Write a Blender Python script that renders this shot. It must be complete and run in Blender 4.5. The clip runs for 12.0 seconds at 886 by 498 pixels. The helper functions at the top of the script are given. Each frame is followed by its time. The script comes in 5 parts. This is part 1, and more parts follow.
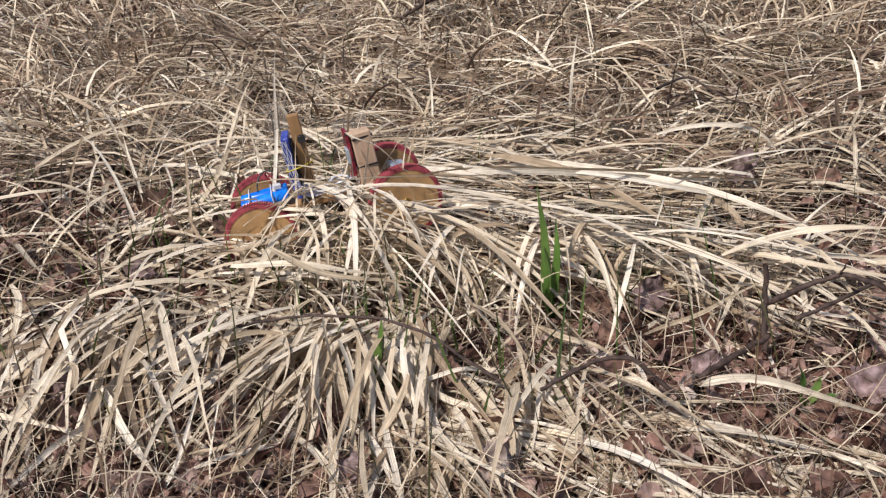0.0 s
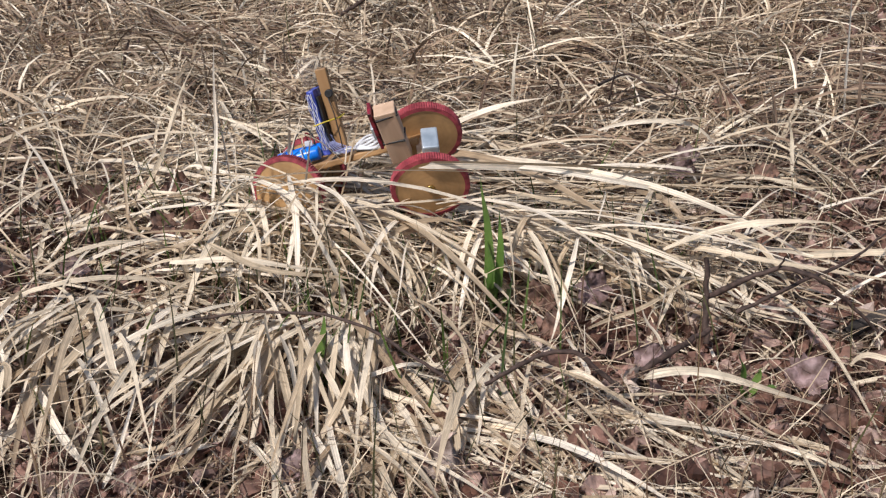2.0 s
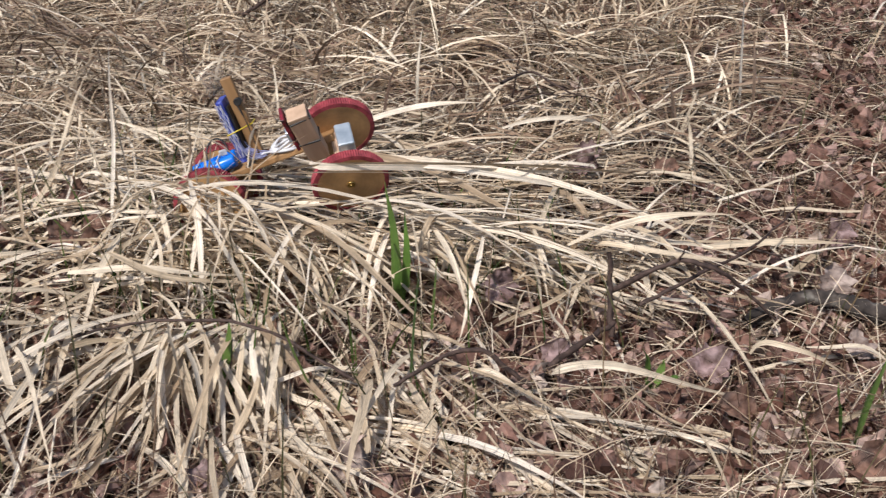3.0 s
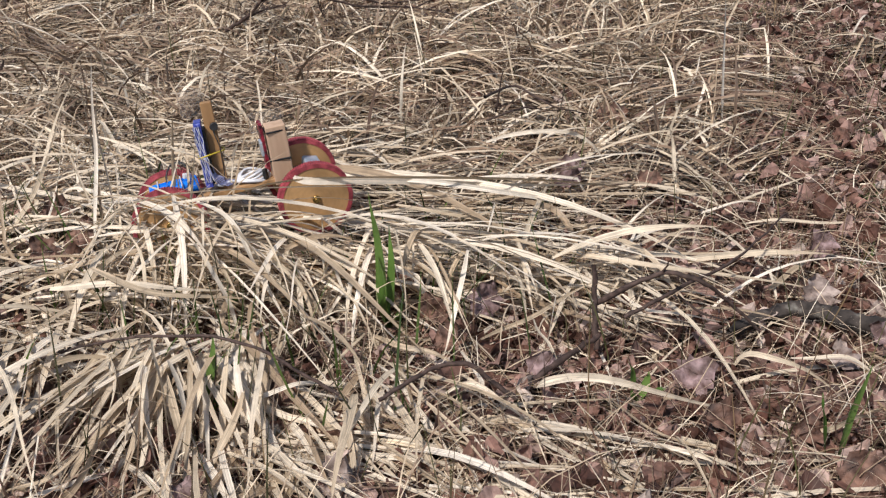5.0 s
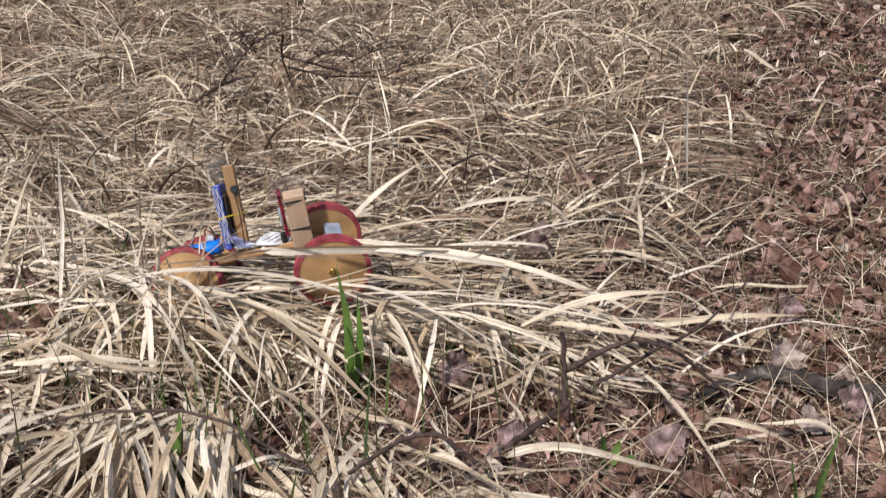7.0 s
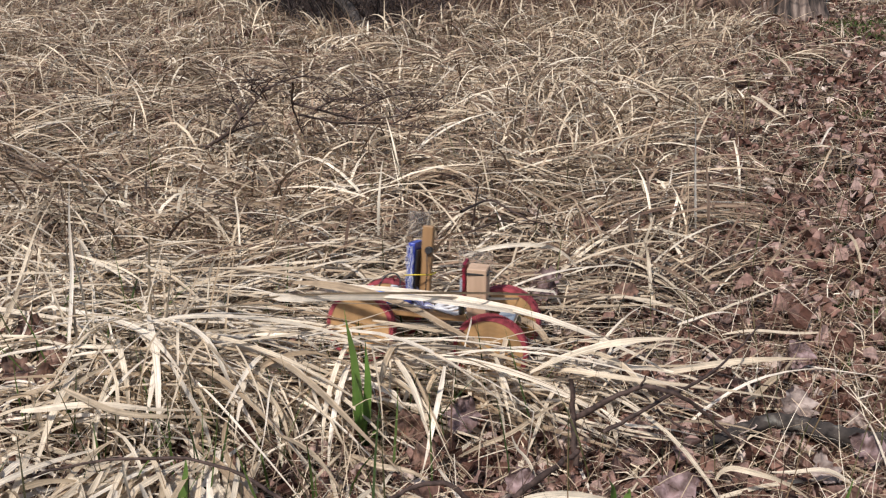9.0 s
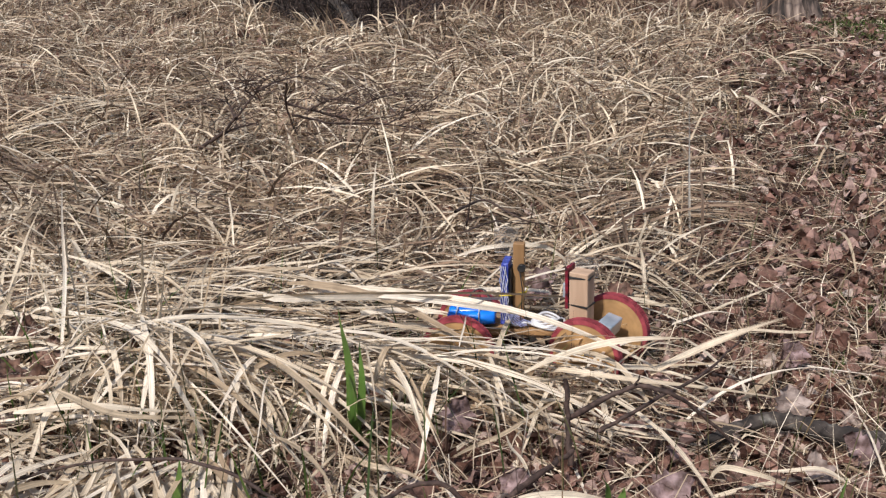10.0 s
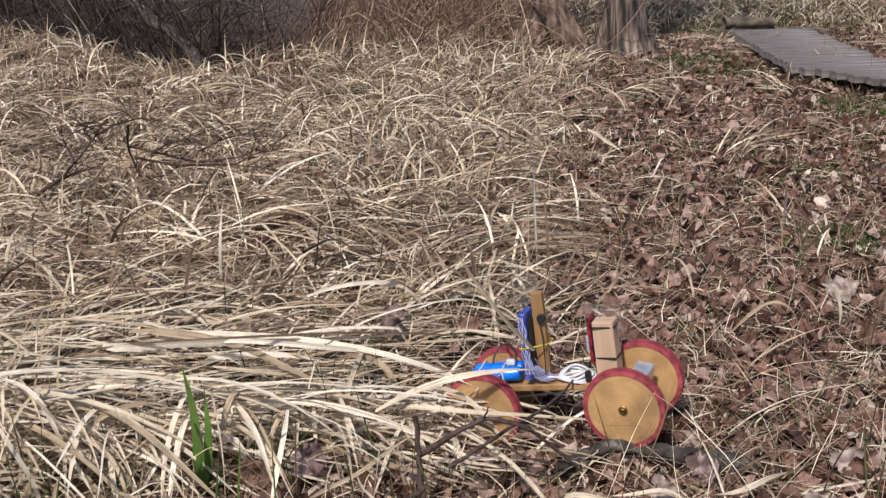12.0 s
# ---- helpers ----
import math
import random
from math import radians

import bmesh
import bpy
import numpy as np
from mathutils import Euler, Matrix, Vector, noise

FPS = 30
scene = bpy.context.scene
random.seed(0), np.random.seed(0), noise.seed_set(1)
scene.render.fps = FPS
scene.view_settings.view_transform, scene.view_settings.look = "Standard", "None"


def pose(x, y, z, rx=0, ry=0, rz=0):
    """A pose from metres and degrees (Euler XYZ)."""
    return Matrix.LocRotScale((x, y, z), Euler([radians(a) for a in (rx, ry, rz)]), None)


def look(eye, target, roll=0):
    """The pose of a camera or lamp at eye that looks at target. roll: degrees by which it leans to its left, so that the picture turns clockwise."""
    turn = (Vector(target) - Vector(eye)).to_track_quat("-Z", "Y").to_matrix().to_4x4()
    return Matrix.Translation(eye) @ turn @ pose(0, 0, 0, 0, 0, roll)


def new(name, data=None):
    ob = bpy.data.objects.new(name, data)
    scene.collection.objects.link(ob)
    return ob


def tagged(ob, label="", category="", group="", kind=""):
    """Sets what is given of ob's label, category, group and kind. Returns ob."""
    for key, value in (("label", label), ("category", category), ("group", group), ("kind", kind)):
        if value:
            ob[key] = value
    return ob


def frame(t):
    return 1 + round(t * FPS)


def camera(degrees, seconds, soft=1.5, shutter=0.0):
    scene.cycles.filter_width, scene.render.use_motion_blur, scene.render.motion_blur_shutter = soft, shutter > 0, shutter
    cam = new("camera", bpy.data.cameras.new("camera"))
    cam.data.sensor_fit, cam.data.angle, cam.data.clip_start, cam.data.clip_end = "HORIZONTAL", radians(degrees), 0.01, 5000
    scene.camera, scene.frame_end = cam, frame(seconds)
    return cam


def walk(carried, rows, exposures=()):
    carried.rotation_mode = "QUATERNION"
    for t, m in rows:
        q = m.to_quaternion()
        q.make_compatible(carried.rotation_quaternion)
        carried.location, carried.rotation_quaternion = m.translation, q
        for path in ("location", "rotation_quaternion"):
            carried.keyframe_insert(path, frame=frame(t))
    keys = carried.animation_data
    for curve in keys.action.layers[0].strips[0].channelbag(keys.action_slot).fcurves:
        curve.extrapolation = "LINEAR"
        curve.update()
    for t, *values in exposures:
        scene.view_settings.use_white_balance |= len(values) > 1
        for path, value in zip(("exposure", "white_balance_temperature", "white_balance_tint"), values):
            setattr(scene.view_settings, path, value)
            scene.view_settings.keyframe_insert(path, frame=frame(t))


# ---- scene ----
cam = camera(46.0, 12.0, soft=1.25, shutter=0.4)
walk(cam, [
    (0, pose(-0.0113, -0.0086, 0.7043, 63.455, 2.857, 9.272)),
    (0.5, pose(-0.0169, -0.0068, 0.7023, 63.293, 2.170, 8.412)),
    (1, pose(-0.0163, -0.0038, 0.6980, 63.297, 1.853, 7.355)),
    (1.5, pose(-0.0146, -0.0014, 0.6945, 63.326, 1.721, 6.602)),
    (2, pose(-0.0147, -0.0035, 0.6960, 63.287, 1.605, 6.311)),
    (2.5, pose(-0.0090, -0.0014, 0.6949, 63.304, 1.508, 4.877)),
    (3, pose(-0.0051, 0.0005, 0.6966, 63.114, 0.915, 1.369)),
    (3.5, pose(-0.0044, 0.0025, 0.6947, 63.214, 0.853, 0.450)),
    (5.5, pose(-0.0040, 0.0004, 0.6951, 64.102, 0.903, 0.489)),
    (6, pose(-0.0040, 0.0013, 0.6994, 64.605, 0.904, 0.454)),
    (6.5, pose(0.0000, -0.0000, 0.7000, 66.202, 0.889, -0.392)),
    (7, pose(0.0007, 0.0018, 0.7021, 67.378, 0.872, -1.199)),
    (7.5, pose(0.0011, -0.0000, 0.7038, 69.785, 0.931, -1.186)),
    (9.5, pose(0.0024, 0.0033, 0.7026, 69.872, 1.083, -0.642)),
    (10, pose(0.0032, 0.0039, 0.7016, 69.901, 1.100, -1.040)),
    (10.5, pose(0.0078, 0.0068, 0.7014, 70.349, 0.999, -2.203)),
    (11, pose(0.0096, 0.0072, 0.7001, 70.487, 0.928, -2.913)),
    (11.5, pose(0.0227, 0.0036, 0.7025, 70.610, 0.615, -7.089)),
    (12, pose(0.0240, 0.0034, 0.7041, 71.786, 0.505, -8.878)),
])

# ---- light: bright spring day, thin cloud ----
SUN_UP, SUN_ROUND = 52, 215
world = bpy.data.worlds.new("sky")
scene.world = world
world.use_nodes = True
wn = world.node_tree
sky = wn.nodes.new("ShaderNodeTexSky")
sky.sky_type, sky.sun_disc = "NISHITA", False
sky.sun_elevation, sky.sun_rotation = radians(SUN_UP), radians(SUN_ROUND)
wn.links.new(sky.outputs["Color"], wn.nodes["Background"].inputs["Color"])
wn.nodes["Background"].inputs["Strength"].default_value = 0.10
sky.air_density, sky.dust_density, sky.ozone_density = 1.0, 1.3, 1.0
sun = new("sun", bpy.data.lights.new("sun", "SUN"))
sun.data.energy, sun.data.angle, sun.data.color = 4.2, radians(4), (1.0, 0.95, 0.90)
way = Vector((math.sin(radians(SUN_ROUND)) * math.cos(radians(SUN_UP)), math.cos(radians(SUN_ROUND)) * math.cos(radians(SUN_UP)), math.sin(radians(SUN_UP))))
sun.matrix_world = look(way * 30, (0, 0, 0))
scene.view_settings.exposure = 0.0


# ---- materials ----
def material(name, stops, rough=0.7, scale=30.0, detail=6.0, bump=0.2, by="noise", through_light=0.0, metal=0.0, stretch=(1, 1, 1), mottle=0.25, bump_distance=0.002, veins=False):
    """A node material. stops: base colours along a ramp that follows noise, each piece (by='island' or 'object') or rings."""
    m = bpy.data.materials.new(name)
    m.use_nodes = True
    n, link = m.node_tree.nodes, m.node_tree.links.new
    b = n["Principled BSDF"]
    b.inputs["Roughness"].default_value, b.inputs["Metallic"].default_value = rough, metal
    co, mp = n.new("ShaderNodeTexCoord"), n.new("ShaderNodeMapping")
    mp.inputs["Scale"].default_value = stretch
    link(co.outputs["Object"], mp.inputs["Vector"])
    grain = n.new("ShaderNodeTexNoise")
    grain.inputs["Scale"].default_value, grain.inputs["Detail"].default_value = scale, detail
    link(mp.outputs["Vector"], grain.inputs["Vector"])
    ramp = n.new("ShaderNodeValToRGB")
    els = ramp.color_ramp.elements
    while len(els) < len(stops):
        els.new(0.5)
    for e, (p, c) in zip(els, stops):
        e.position, e.color = p, (*c, 1)
    if by == "island":
        src = n.new("ShaderNodeNewGeometry").outputs["Random Per Island"]
    elif by == "object":
        src = n.new("ShaderNodeObjectInfo").outputs["Random"]
    elif by == "rings":
        w = n.new("ShaderNodeTexWave")
        w.wave_type, w.rings_direction = "RINGS", "Y"
        w.inputs["Scale"].default_value, w.inputs["Distortion"].default_value, w.inputs["Detail"].default_value = 45, 6, 3
        w.inputs["Detail Scale"].default_value = 1.5
        link(co.outputs["Object"], w.inputs["Vector"])
        src = w.outputs["Fac"]
    else:
        src = grain.outputs["Fac"]
    link(src, ramp.inputs["Fac"])
    big = n.new("ShaderNodeTexNoise")
    big.inputs["Scale"].default_value, big.inputs["Detail"].default_value = scale * 0.17, 3
    link(mp.outputs["Vector"], big.inputs["Vector"])
    both = n.new("ShaderNodeMath")
    both.operation = "ADD"
    link(grain.outputs["Fac"], both.inputs[0])
    link(big.outputs["Fac"], both.inputs[1])
    fit = n.new("ShaderNodeMapRange")
    fit.inputs["From Min"].default_value, fit.inputs["From Max"].default_value = 0.7, 1.3
    fit.inputs["To Min"].default_value, fit.inputs["To Max"].default_value = 1 - mottle, 1 + mottle
    link(both.outputs[0], fit.inputs["Value"])
    mul = n.new("ShaderNodeVectorMath")
    mul.operation = "SCALE"
    link(ramp.outputs["Color"], mul.inputs[0])
    link(fit.outputs["Result"], mul.inputs["Scale"])
    colour = mul.outputs["Vector"]
    if veins:
        # fine streaks along the blade, and a browner, blotched tip
        uv, sep, com = n.new("ShaderNodeUVMap"), n.new("ShaderNodeSeparateXYZ"), n.new("ShaderNodeCombineXYZ")
        link(uv.outputs["UV"], sep.inputs[0])
        for axis, times, shift in ((0, 8.0, 53.0), (1, 2.6, 31.0)):
            k, o = n.new("ShaderNodeMath"), n.new("ShaderNodeMath")
            k.operation, o.operation = "MULTIPLY", "MULTIPLY_ADD"
            k.inputs[1].default_value, o.inputs[1].default_value = times, shift
            link(sep.outputs[axis], k.inputs[0])
            link(src, o.inputs[0])
            link(k.outputs[0], o.inputs[2])
            link(o.outputs[0], com.inputs[axis])
        streak, keep = n.new("ShaderNodeTexNoise"), n.new("ShaderNodeMapRange")
        streak.inputs["Scale"].default_value, streak.inputs["Detail"].default_value = 1.0, 3.0
        link(com.outputs[0], streak.inputs["Vector"])
        keep.inputs["From Min"].default_value, keep.inputs["From Max"].default_value = 0.3, 0.7
        keep.inputs["To Min"].default_value, keep.inputs["To Max"].default_value = 0.58, 1.26
        link(streak.outputs["Fac"], keep.inputs["Value"])
        streaked = n.new("ShaderNodeVectorMath")
        streaked.operation = "SCALE"
        link(colour, streaked.inputs[0])
        link(keep.outputs["Result"], streaked.inputs["Scale"])
        tip, blotch = n.new("ShaderNodeMapRange"), n.new("ShaderNodeMath")
        tip.inputs["From Min"].default_value, tip.inputs["From Max"].default_value = 0.55, 1.0
        tip.inputs["To Max"].default_value = 0.8
        link(sep.outputs[1], tip.inputs["Value"])
        blotch.operation = "MULTIPLY"
        link(tip.outputs["Result"], blotch.inputs[0])
        link(big.outputs["Fac"], blotch.inputs[1])
        mixed = n.new("ShaderNodeMix")
        mixed.data_type = "RGBA"
        mixed.inputs["B"].default_value = (0.24, 0.16, 0.10, 1)
        link(blotch.outputs[0], mixed.inputs["Factor"])
        link(streaked.outputs["Vector"], mixed.inputs["A"])
        colour = mixed.outputs["Result"]
    link(colour, b.inputs["Base Color"])
    if bump:
        bp = n.new("ShaderNodeBump")
        bp.inputs["Strength"].default_value, bp.inputs["Distance"].default_value = bump, bump_distance
        link(grain.outputs["Fac"], bp.inputs["Height"])
        link(bp.outputs["Normal"], b.inputs["Normal"])
    if through_light:
        t, mix = n.new("ShaderNodeBsdfTranslucent"), n.new("ShaderNodeMixShader")
        link(colour, t.inputs["Color"])
        mix.inputs["Fac"].default_value = through_light
        link(b.outputs["BSDF"], mix.inputs[1])
        link(t.outputs["BSDF"], mix.inputs[2])
        link(mix.outputs["Shader"], n["Material Output"].inputs["Surface"])
    return m


SOIL = material("soil", [(0.3, (0.035, 0.024, 0.018)), (0.7, (0.11, 0.075, 0.055))], 0.95, 25, 10, 0.6, bump_distance=0.01)
STRAW_WIDE = material("pale_dry_blade", [(0.0, (0.360, 0.256, 0.164)), (0.2, (0.580, 0.457, 0.318)), (0.6, (0.780, 0.659, 0.502)), (1.0, (0.900, 0.797, 0.667))], 0.5, 60, 4, 0.1, "object", 0.18, veins=True, mottle=0.22)
STRAW_FINE = material("fine_straw", [(0.0, (0.110, 0.064, 0.045)), (0.3, (0.280, 0.187, 0.124)), (0.6, (0.540, 0.413, 0.284)), (0.82, (0.760, 0.630, 0.463)), (1.0, (0.900, 0.787, 0.631))], 0.6, 26, 3, 0.0, "island", 0.12, mottle=0.4, veins=True)
STRAW_DARK = material("weathered_straw", [(0.0, (0.085, 0.052, 0.036)), (0.5, (0.2, 0.13, 0.08)), (1.0, (0.38, 0.27, 0.17))], 0.75, 40, 3, 0.0, "island", 0.06, mottle=0.4)
RED_WEED = material("reddish_dry_weed", [(0.0, (0.07, 0.035, 0.027)), (0.5, (0.17, 0.095, 0.07)), (0.85, (0.3, 0.2, 0.14)), (1.0, (0.5, 0.39, 0.27))], 0.8, 40, 3, 0.0, "island", 0.05, mottle=0.4)
STALK = material("dark_stalk", [(0.0, (0.051, 0.0473, 0.0186)), (0.4, (0.0918, 0.0945, 0.0326)), (0.8, (0.122, 0.0662, 0.0465)), (1.0, (0.265, 0.18, 0.093))], 0.7, 60, 3, 0.0, "island")
GREEN = material("fresh_green_blade", [(0.0, (0.065, 0.125, 0.022)), (0.6, (0.11, 0.195, 0.04)), (1.0, (0.18, 0.28, 0.07))], 0.45, 50, 4, 0.1, "object", 0.22)
MOSS = material("moss_green", [(0.0, (0.035, 0.06, 0.015)), (1.0, (0.1, 0.15, 0.03))], 0.9, 60, 4, 0.0, "island", 0.15)
LEAF = material("dead_leaf", [(0.0, (0.04, 0.016, 0.011)), (0.22, (0.10, 0.043, 0.029)), (0.45, (0.18, 0.09, 0.064)), (0.7, (0.255, 0.145, 0.115)), (0.92, (0.36, 0.24, 0.205)), (1.0, (0.58, 0.47, 0.40))], 0.7, 110, 8, 0.7, "island", 0.08, mottle=0.6)
LEAF_MAUVE = material("mauve_dead_leaf", [(0.35, (0.12, 0.065, 0.055)), (0.65, (0.25, 0.175, 0.175))], 0.65, 70, 9, 1.0, mottle=0.5, bump_distance=0.004)
LEAF_BROWN = material("brown_dead_leaf", [(0.35, (0.085, 0.04, 0.027)), (0.65, (0.19, 0.105, 0.075))], 0.7, 70, 9, 1.0, mottle=0.5, bump_distance=0.004)
LEAF_PALE = material("bleached_leaf", [(0.35, (0.19, 0.135, 0.115)), (0.65, (0.37, 0.295, 0.26))], 0.7, 70, 9, 0.9, mottle=0.4, bump_distance=0.004)
TWIG = material("dark_twig_bark", [(0.3, (0.028, 0.015, 0.012)), (0.7, (0.09, 0.056, 0.045))], 0.8, 120, 6, 0.5)
LOG_BARK = material("lichened_bark", [(0.35, (0.022, 0.017, 0.015)), (0.58, (0.07, 0.055, 0.047)), (0.72, (0.2, 0.185, 0.16))], 0.9, 45, 8, 0.9, bump_distance=0.006)
# reddish-brown stems, taken near black to put the hollow's shade into their colour
THICKET = material("shade_darkened_brush_stem", [(0.0, (0.014, 0.009, 0.008)), (0.6, (0.04, 0.025, 0.021)), (0.9, (0.085, 0.055, 0.044)), (1.0, (0.22, 0.17, 0.135))], 0.85, 30, 3, 0.0, "island")
TRUNK_BARK = material("pinkish_grey_bark", [(0.32, (0.045, 0.03, 0.024)), (0.5, (0.2, 0.13, 0.10)), (0.7, (0.36, 0.26, 0.21))], 0.9, 30, 9, 1.0, stretch=(1, 1, 0.3), bump_distance=0.012, mottle=0.35)
SPLIT_BARK = material("split_grey_bark", [(0.35, (0.03, 0.024, 0.022)), (0.52, (0.16, 0.115, 0.095)), (0.7, (0.36, 0.28, 0.23))], 0.9, 32, 9, 1.0, stretch=(1, 1, 0.1), bump_distance=0.02, mottle=0.5)
DECK = material("weathered_grey_board", [(0.3, (0.105, 0.086, 0.084)), (0.7, (0.235, 0.2, 0.195))], 0.85, 30, 8, 0.5, stretch=(0.1, 1, 1), mottle=0.35, bump_distance=0.004)
OLD_WOOD = material("dark_old_wood", [(0.3, (0.05, 0.038, 0.03)), (0.7, (0.16, 0.125, 0.09))], 0.9, 30, 8, 0.6)
SLICE = material("amber_wood_slice", [(0.0, (0.405, 0.235, 0.103)), (0.5, (0.415, 0.243, 0.108)), (1.0, (0.425, 0.25, 0.113))], 0.55, 30, 8, 0.15, "rings", mottle=0.5)
TREAD = material("red_serrated_tread", [(0.3, (0.19, 0.022, 0.032)), (0.7, (0.36, 0.06, 0.075))], 0.75, 90, 5, 0.4)
BRASS = material("brass_screw", [(0.3, (0.35, 0.24, 0.08)), (0.7, (0.55, 0.4, 0.16))], 0.35, 200, 3, 0.0, metal=1.0)
PLANED = material("planed_pine", [(0.3, (0.5, 0.33, 0.22)), (0.7, (0.66, 0.47, 0.34))], 0.55, 40, 6, 0.15, stretch=(1, 1, 0.08), mottle=0.15)
POST_WOOD = material("orange_pine", [(0.3, (0.27, 0.145, 0.06)), (0.7, (0.40, 0.23, 0.105))], 0.5, 45, 6, 0.15, stretch=(1, 1, 0.08), mottle=0.2)
BLACK = material("black_rubber", [(0.3, (0.008, 0.008, 0.009)), (0.7, (0.022, 0.021, 0.022))], 0.5, 80, 3, 0.0)
BLUE = material("blue_shrink_wrap", [(0.3, (0.0, 0.12, 0.62)), (0.7, (0.01, 0.22, 0.82))], 0.25, 60, 3, 0.05, mottle=0.12)
BOARD_BLUE = material("blue_circuit_board", [(0.35, (0.02, 0.035, 0.22)), (0.6, (0.05, 0.075, 0.4)), (0.75, (0.3, 0.33, 0.6))], 0.4, 160, 4, 0.2)
BOARD_RED = material("red_circuit_board", [(0.4, (0.03, 0.006, 0.01)), (0.6, (0.26, 0.015, 0.035))], 0.45, 100, 4, 0.1)
CABLE_WHITE = material("white_grey_cable", [(0.3, (0.5, 0.5, 0.53)), (0.7, (0.72, 0.72, 0.75))], 0.35, 60, 3, 0.0, mottle=0.12)
CABLE_BLUE = material("blue_grey_wire", [(0.3, (0.2, 0.22, 0.5)), (0.7, (0.45, 0.47, 0.66))], 0.4, 60, 3, 0.0)
CABLE_RED = material("dark_red_wire", [(0.3, (0.16, 0.012, 0.015)), (0.7, (0.26, 0.03, 0.03))], 0.4, 60, 3, 0.0)
YELLOW = material("yellow_band", [(0.3, (0.6, 0.45, 0.03)), (0.7, (0.72, 0.56, 0.06))], 0.5, 60, 3, 0.0)
SILVER = material("blue_silver_metal", [(0.3, (0.42, 0.5, 0.58)), (0.7, (0.6, 0.66, 0.72))], 0.32, 50, 3, 0.0, metal=0.5, mottle=0.12)
CLEAR = material("smoky_clear_plastic", [(0.3, (0.72, 0.7, 0.69)), (0.7, (0.82, 0.8, 0.79))], 0.08, 20, 3, 0.0)
CLEAR.node_tree.nodes["Principled BSDF"].inputs["Transmission Weight"].default_value = 0.95
CLEAR.node_tree.nodes["Principled BSDF"].inputs["IOR"].default_value = 1.08


# ---- shared builders ----
def smooth(a, b, v):
    k = np.clip((np.asarray(v, float) - a) / (b - a), 0, 1)
    return k * k * (3 - 2 * k)


def gz(x, y):
    """The ground's height: low bumps, a grassy bank whose far side drops into a brushy hollow, level ground beside it."""
    x, y = np.asarray(x, float), np.asarray(y, float)
    h = -0.025 + 0.012 * np.sin(3.1 * x + 1.3) * np.sin(2.7 * y + 0.5) + 0.006 * np.sin(8.7 * x + 2 * y) * np.sin(7.3 * y - x)
    bank = 1 - smooth(0.1, 0.5, x)
    edge = 4.2 + 1.5 * np.maximum(0, -0.4 - x) + 0.5 * smooth(0.0, 0.4, x)
    h = h + bank * 0.05 * np.exp(-((y - edge) / 0.6) ** 2) * (1 + 0.4 * np.sin(5 * x))
    h = h - bank * 0.55 * smooth(edge + 0.15, edge + 1.2, y) * (1 - 0.7 * smooth(edge + 2, edge + 6, y))
    return h + 0.5 * smooth(9, 30, y) * np.sin(x * 0.15 + 1)


def ground_at(x, y):
    return float(gz(x, y))


def mesh_from(name, verts, faces, mats, shade=True, strip=None):
    """A mesh from arrays, all faces with the same number of corners. strip: rows and columns of each blade, for its streaks."""
    me = bpy.data.meshes.new(name)
    faces = np.asarray(faces, np.int32)
    n, k = faces.shape
    me.vertices.add(len(verts))
    me.vertices.foreach_set("co", np.asarray(verts, np.float32).ravel())
    me.loops.add(n * k)
    me.loops.foreach_set("vertex_index", faces.ravel())
    me.polygons.add(n)
    me.polygons.foreach_set("loop_start", np.arange(0, n * k, k, dtype=np.int32))
    me.polygons.foreach_set("use_smooth", np.full(n, shade))
    me.update(calc_edges=True)
    if strip:
        rows, cols = strip
        v, u = np.meshgrid(np.linspace(0, 1, rows), np.linspace(0, 1, cols), indexing="ij")
        one = np.stack([u, v], -1).reshape(-1, 2)
        every = np.tile(one, (len(verts) // len(one), 1)).astype(np.float32)
        me.uv_layers.new(name="UVMap").data.foreach_set("uv", every[faces.ravel()].ravel())
    for m in mats:
        me.materials.append(m)
    return me


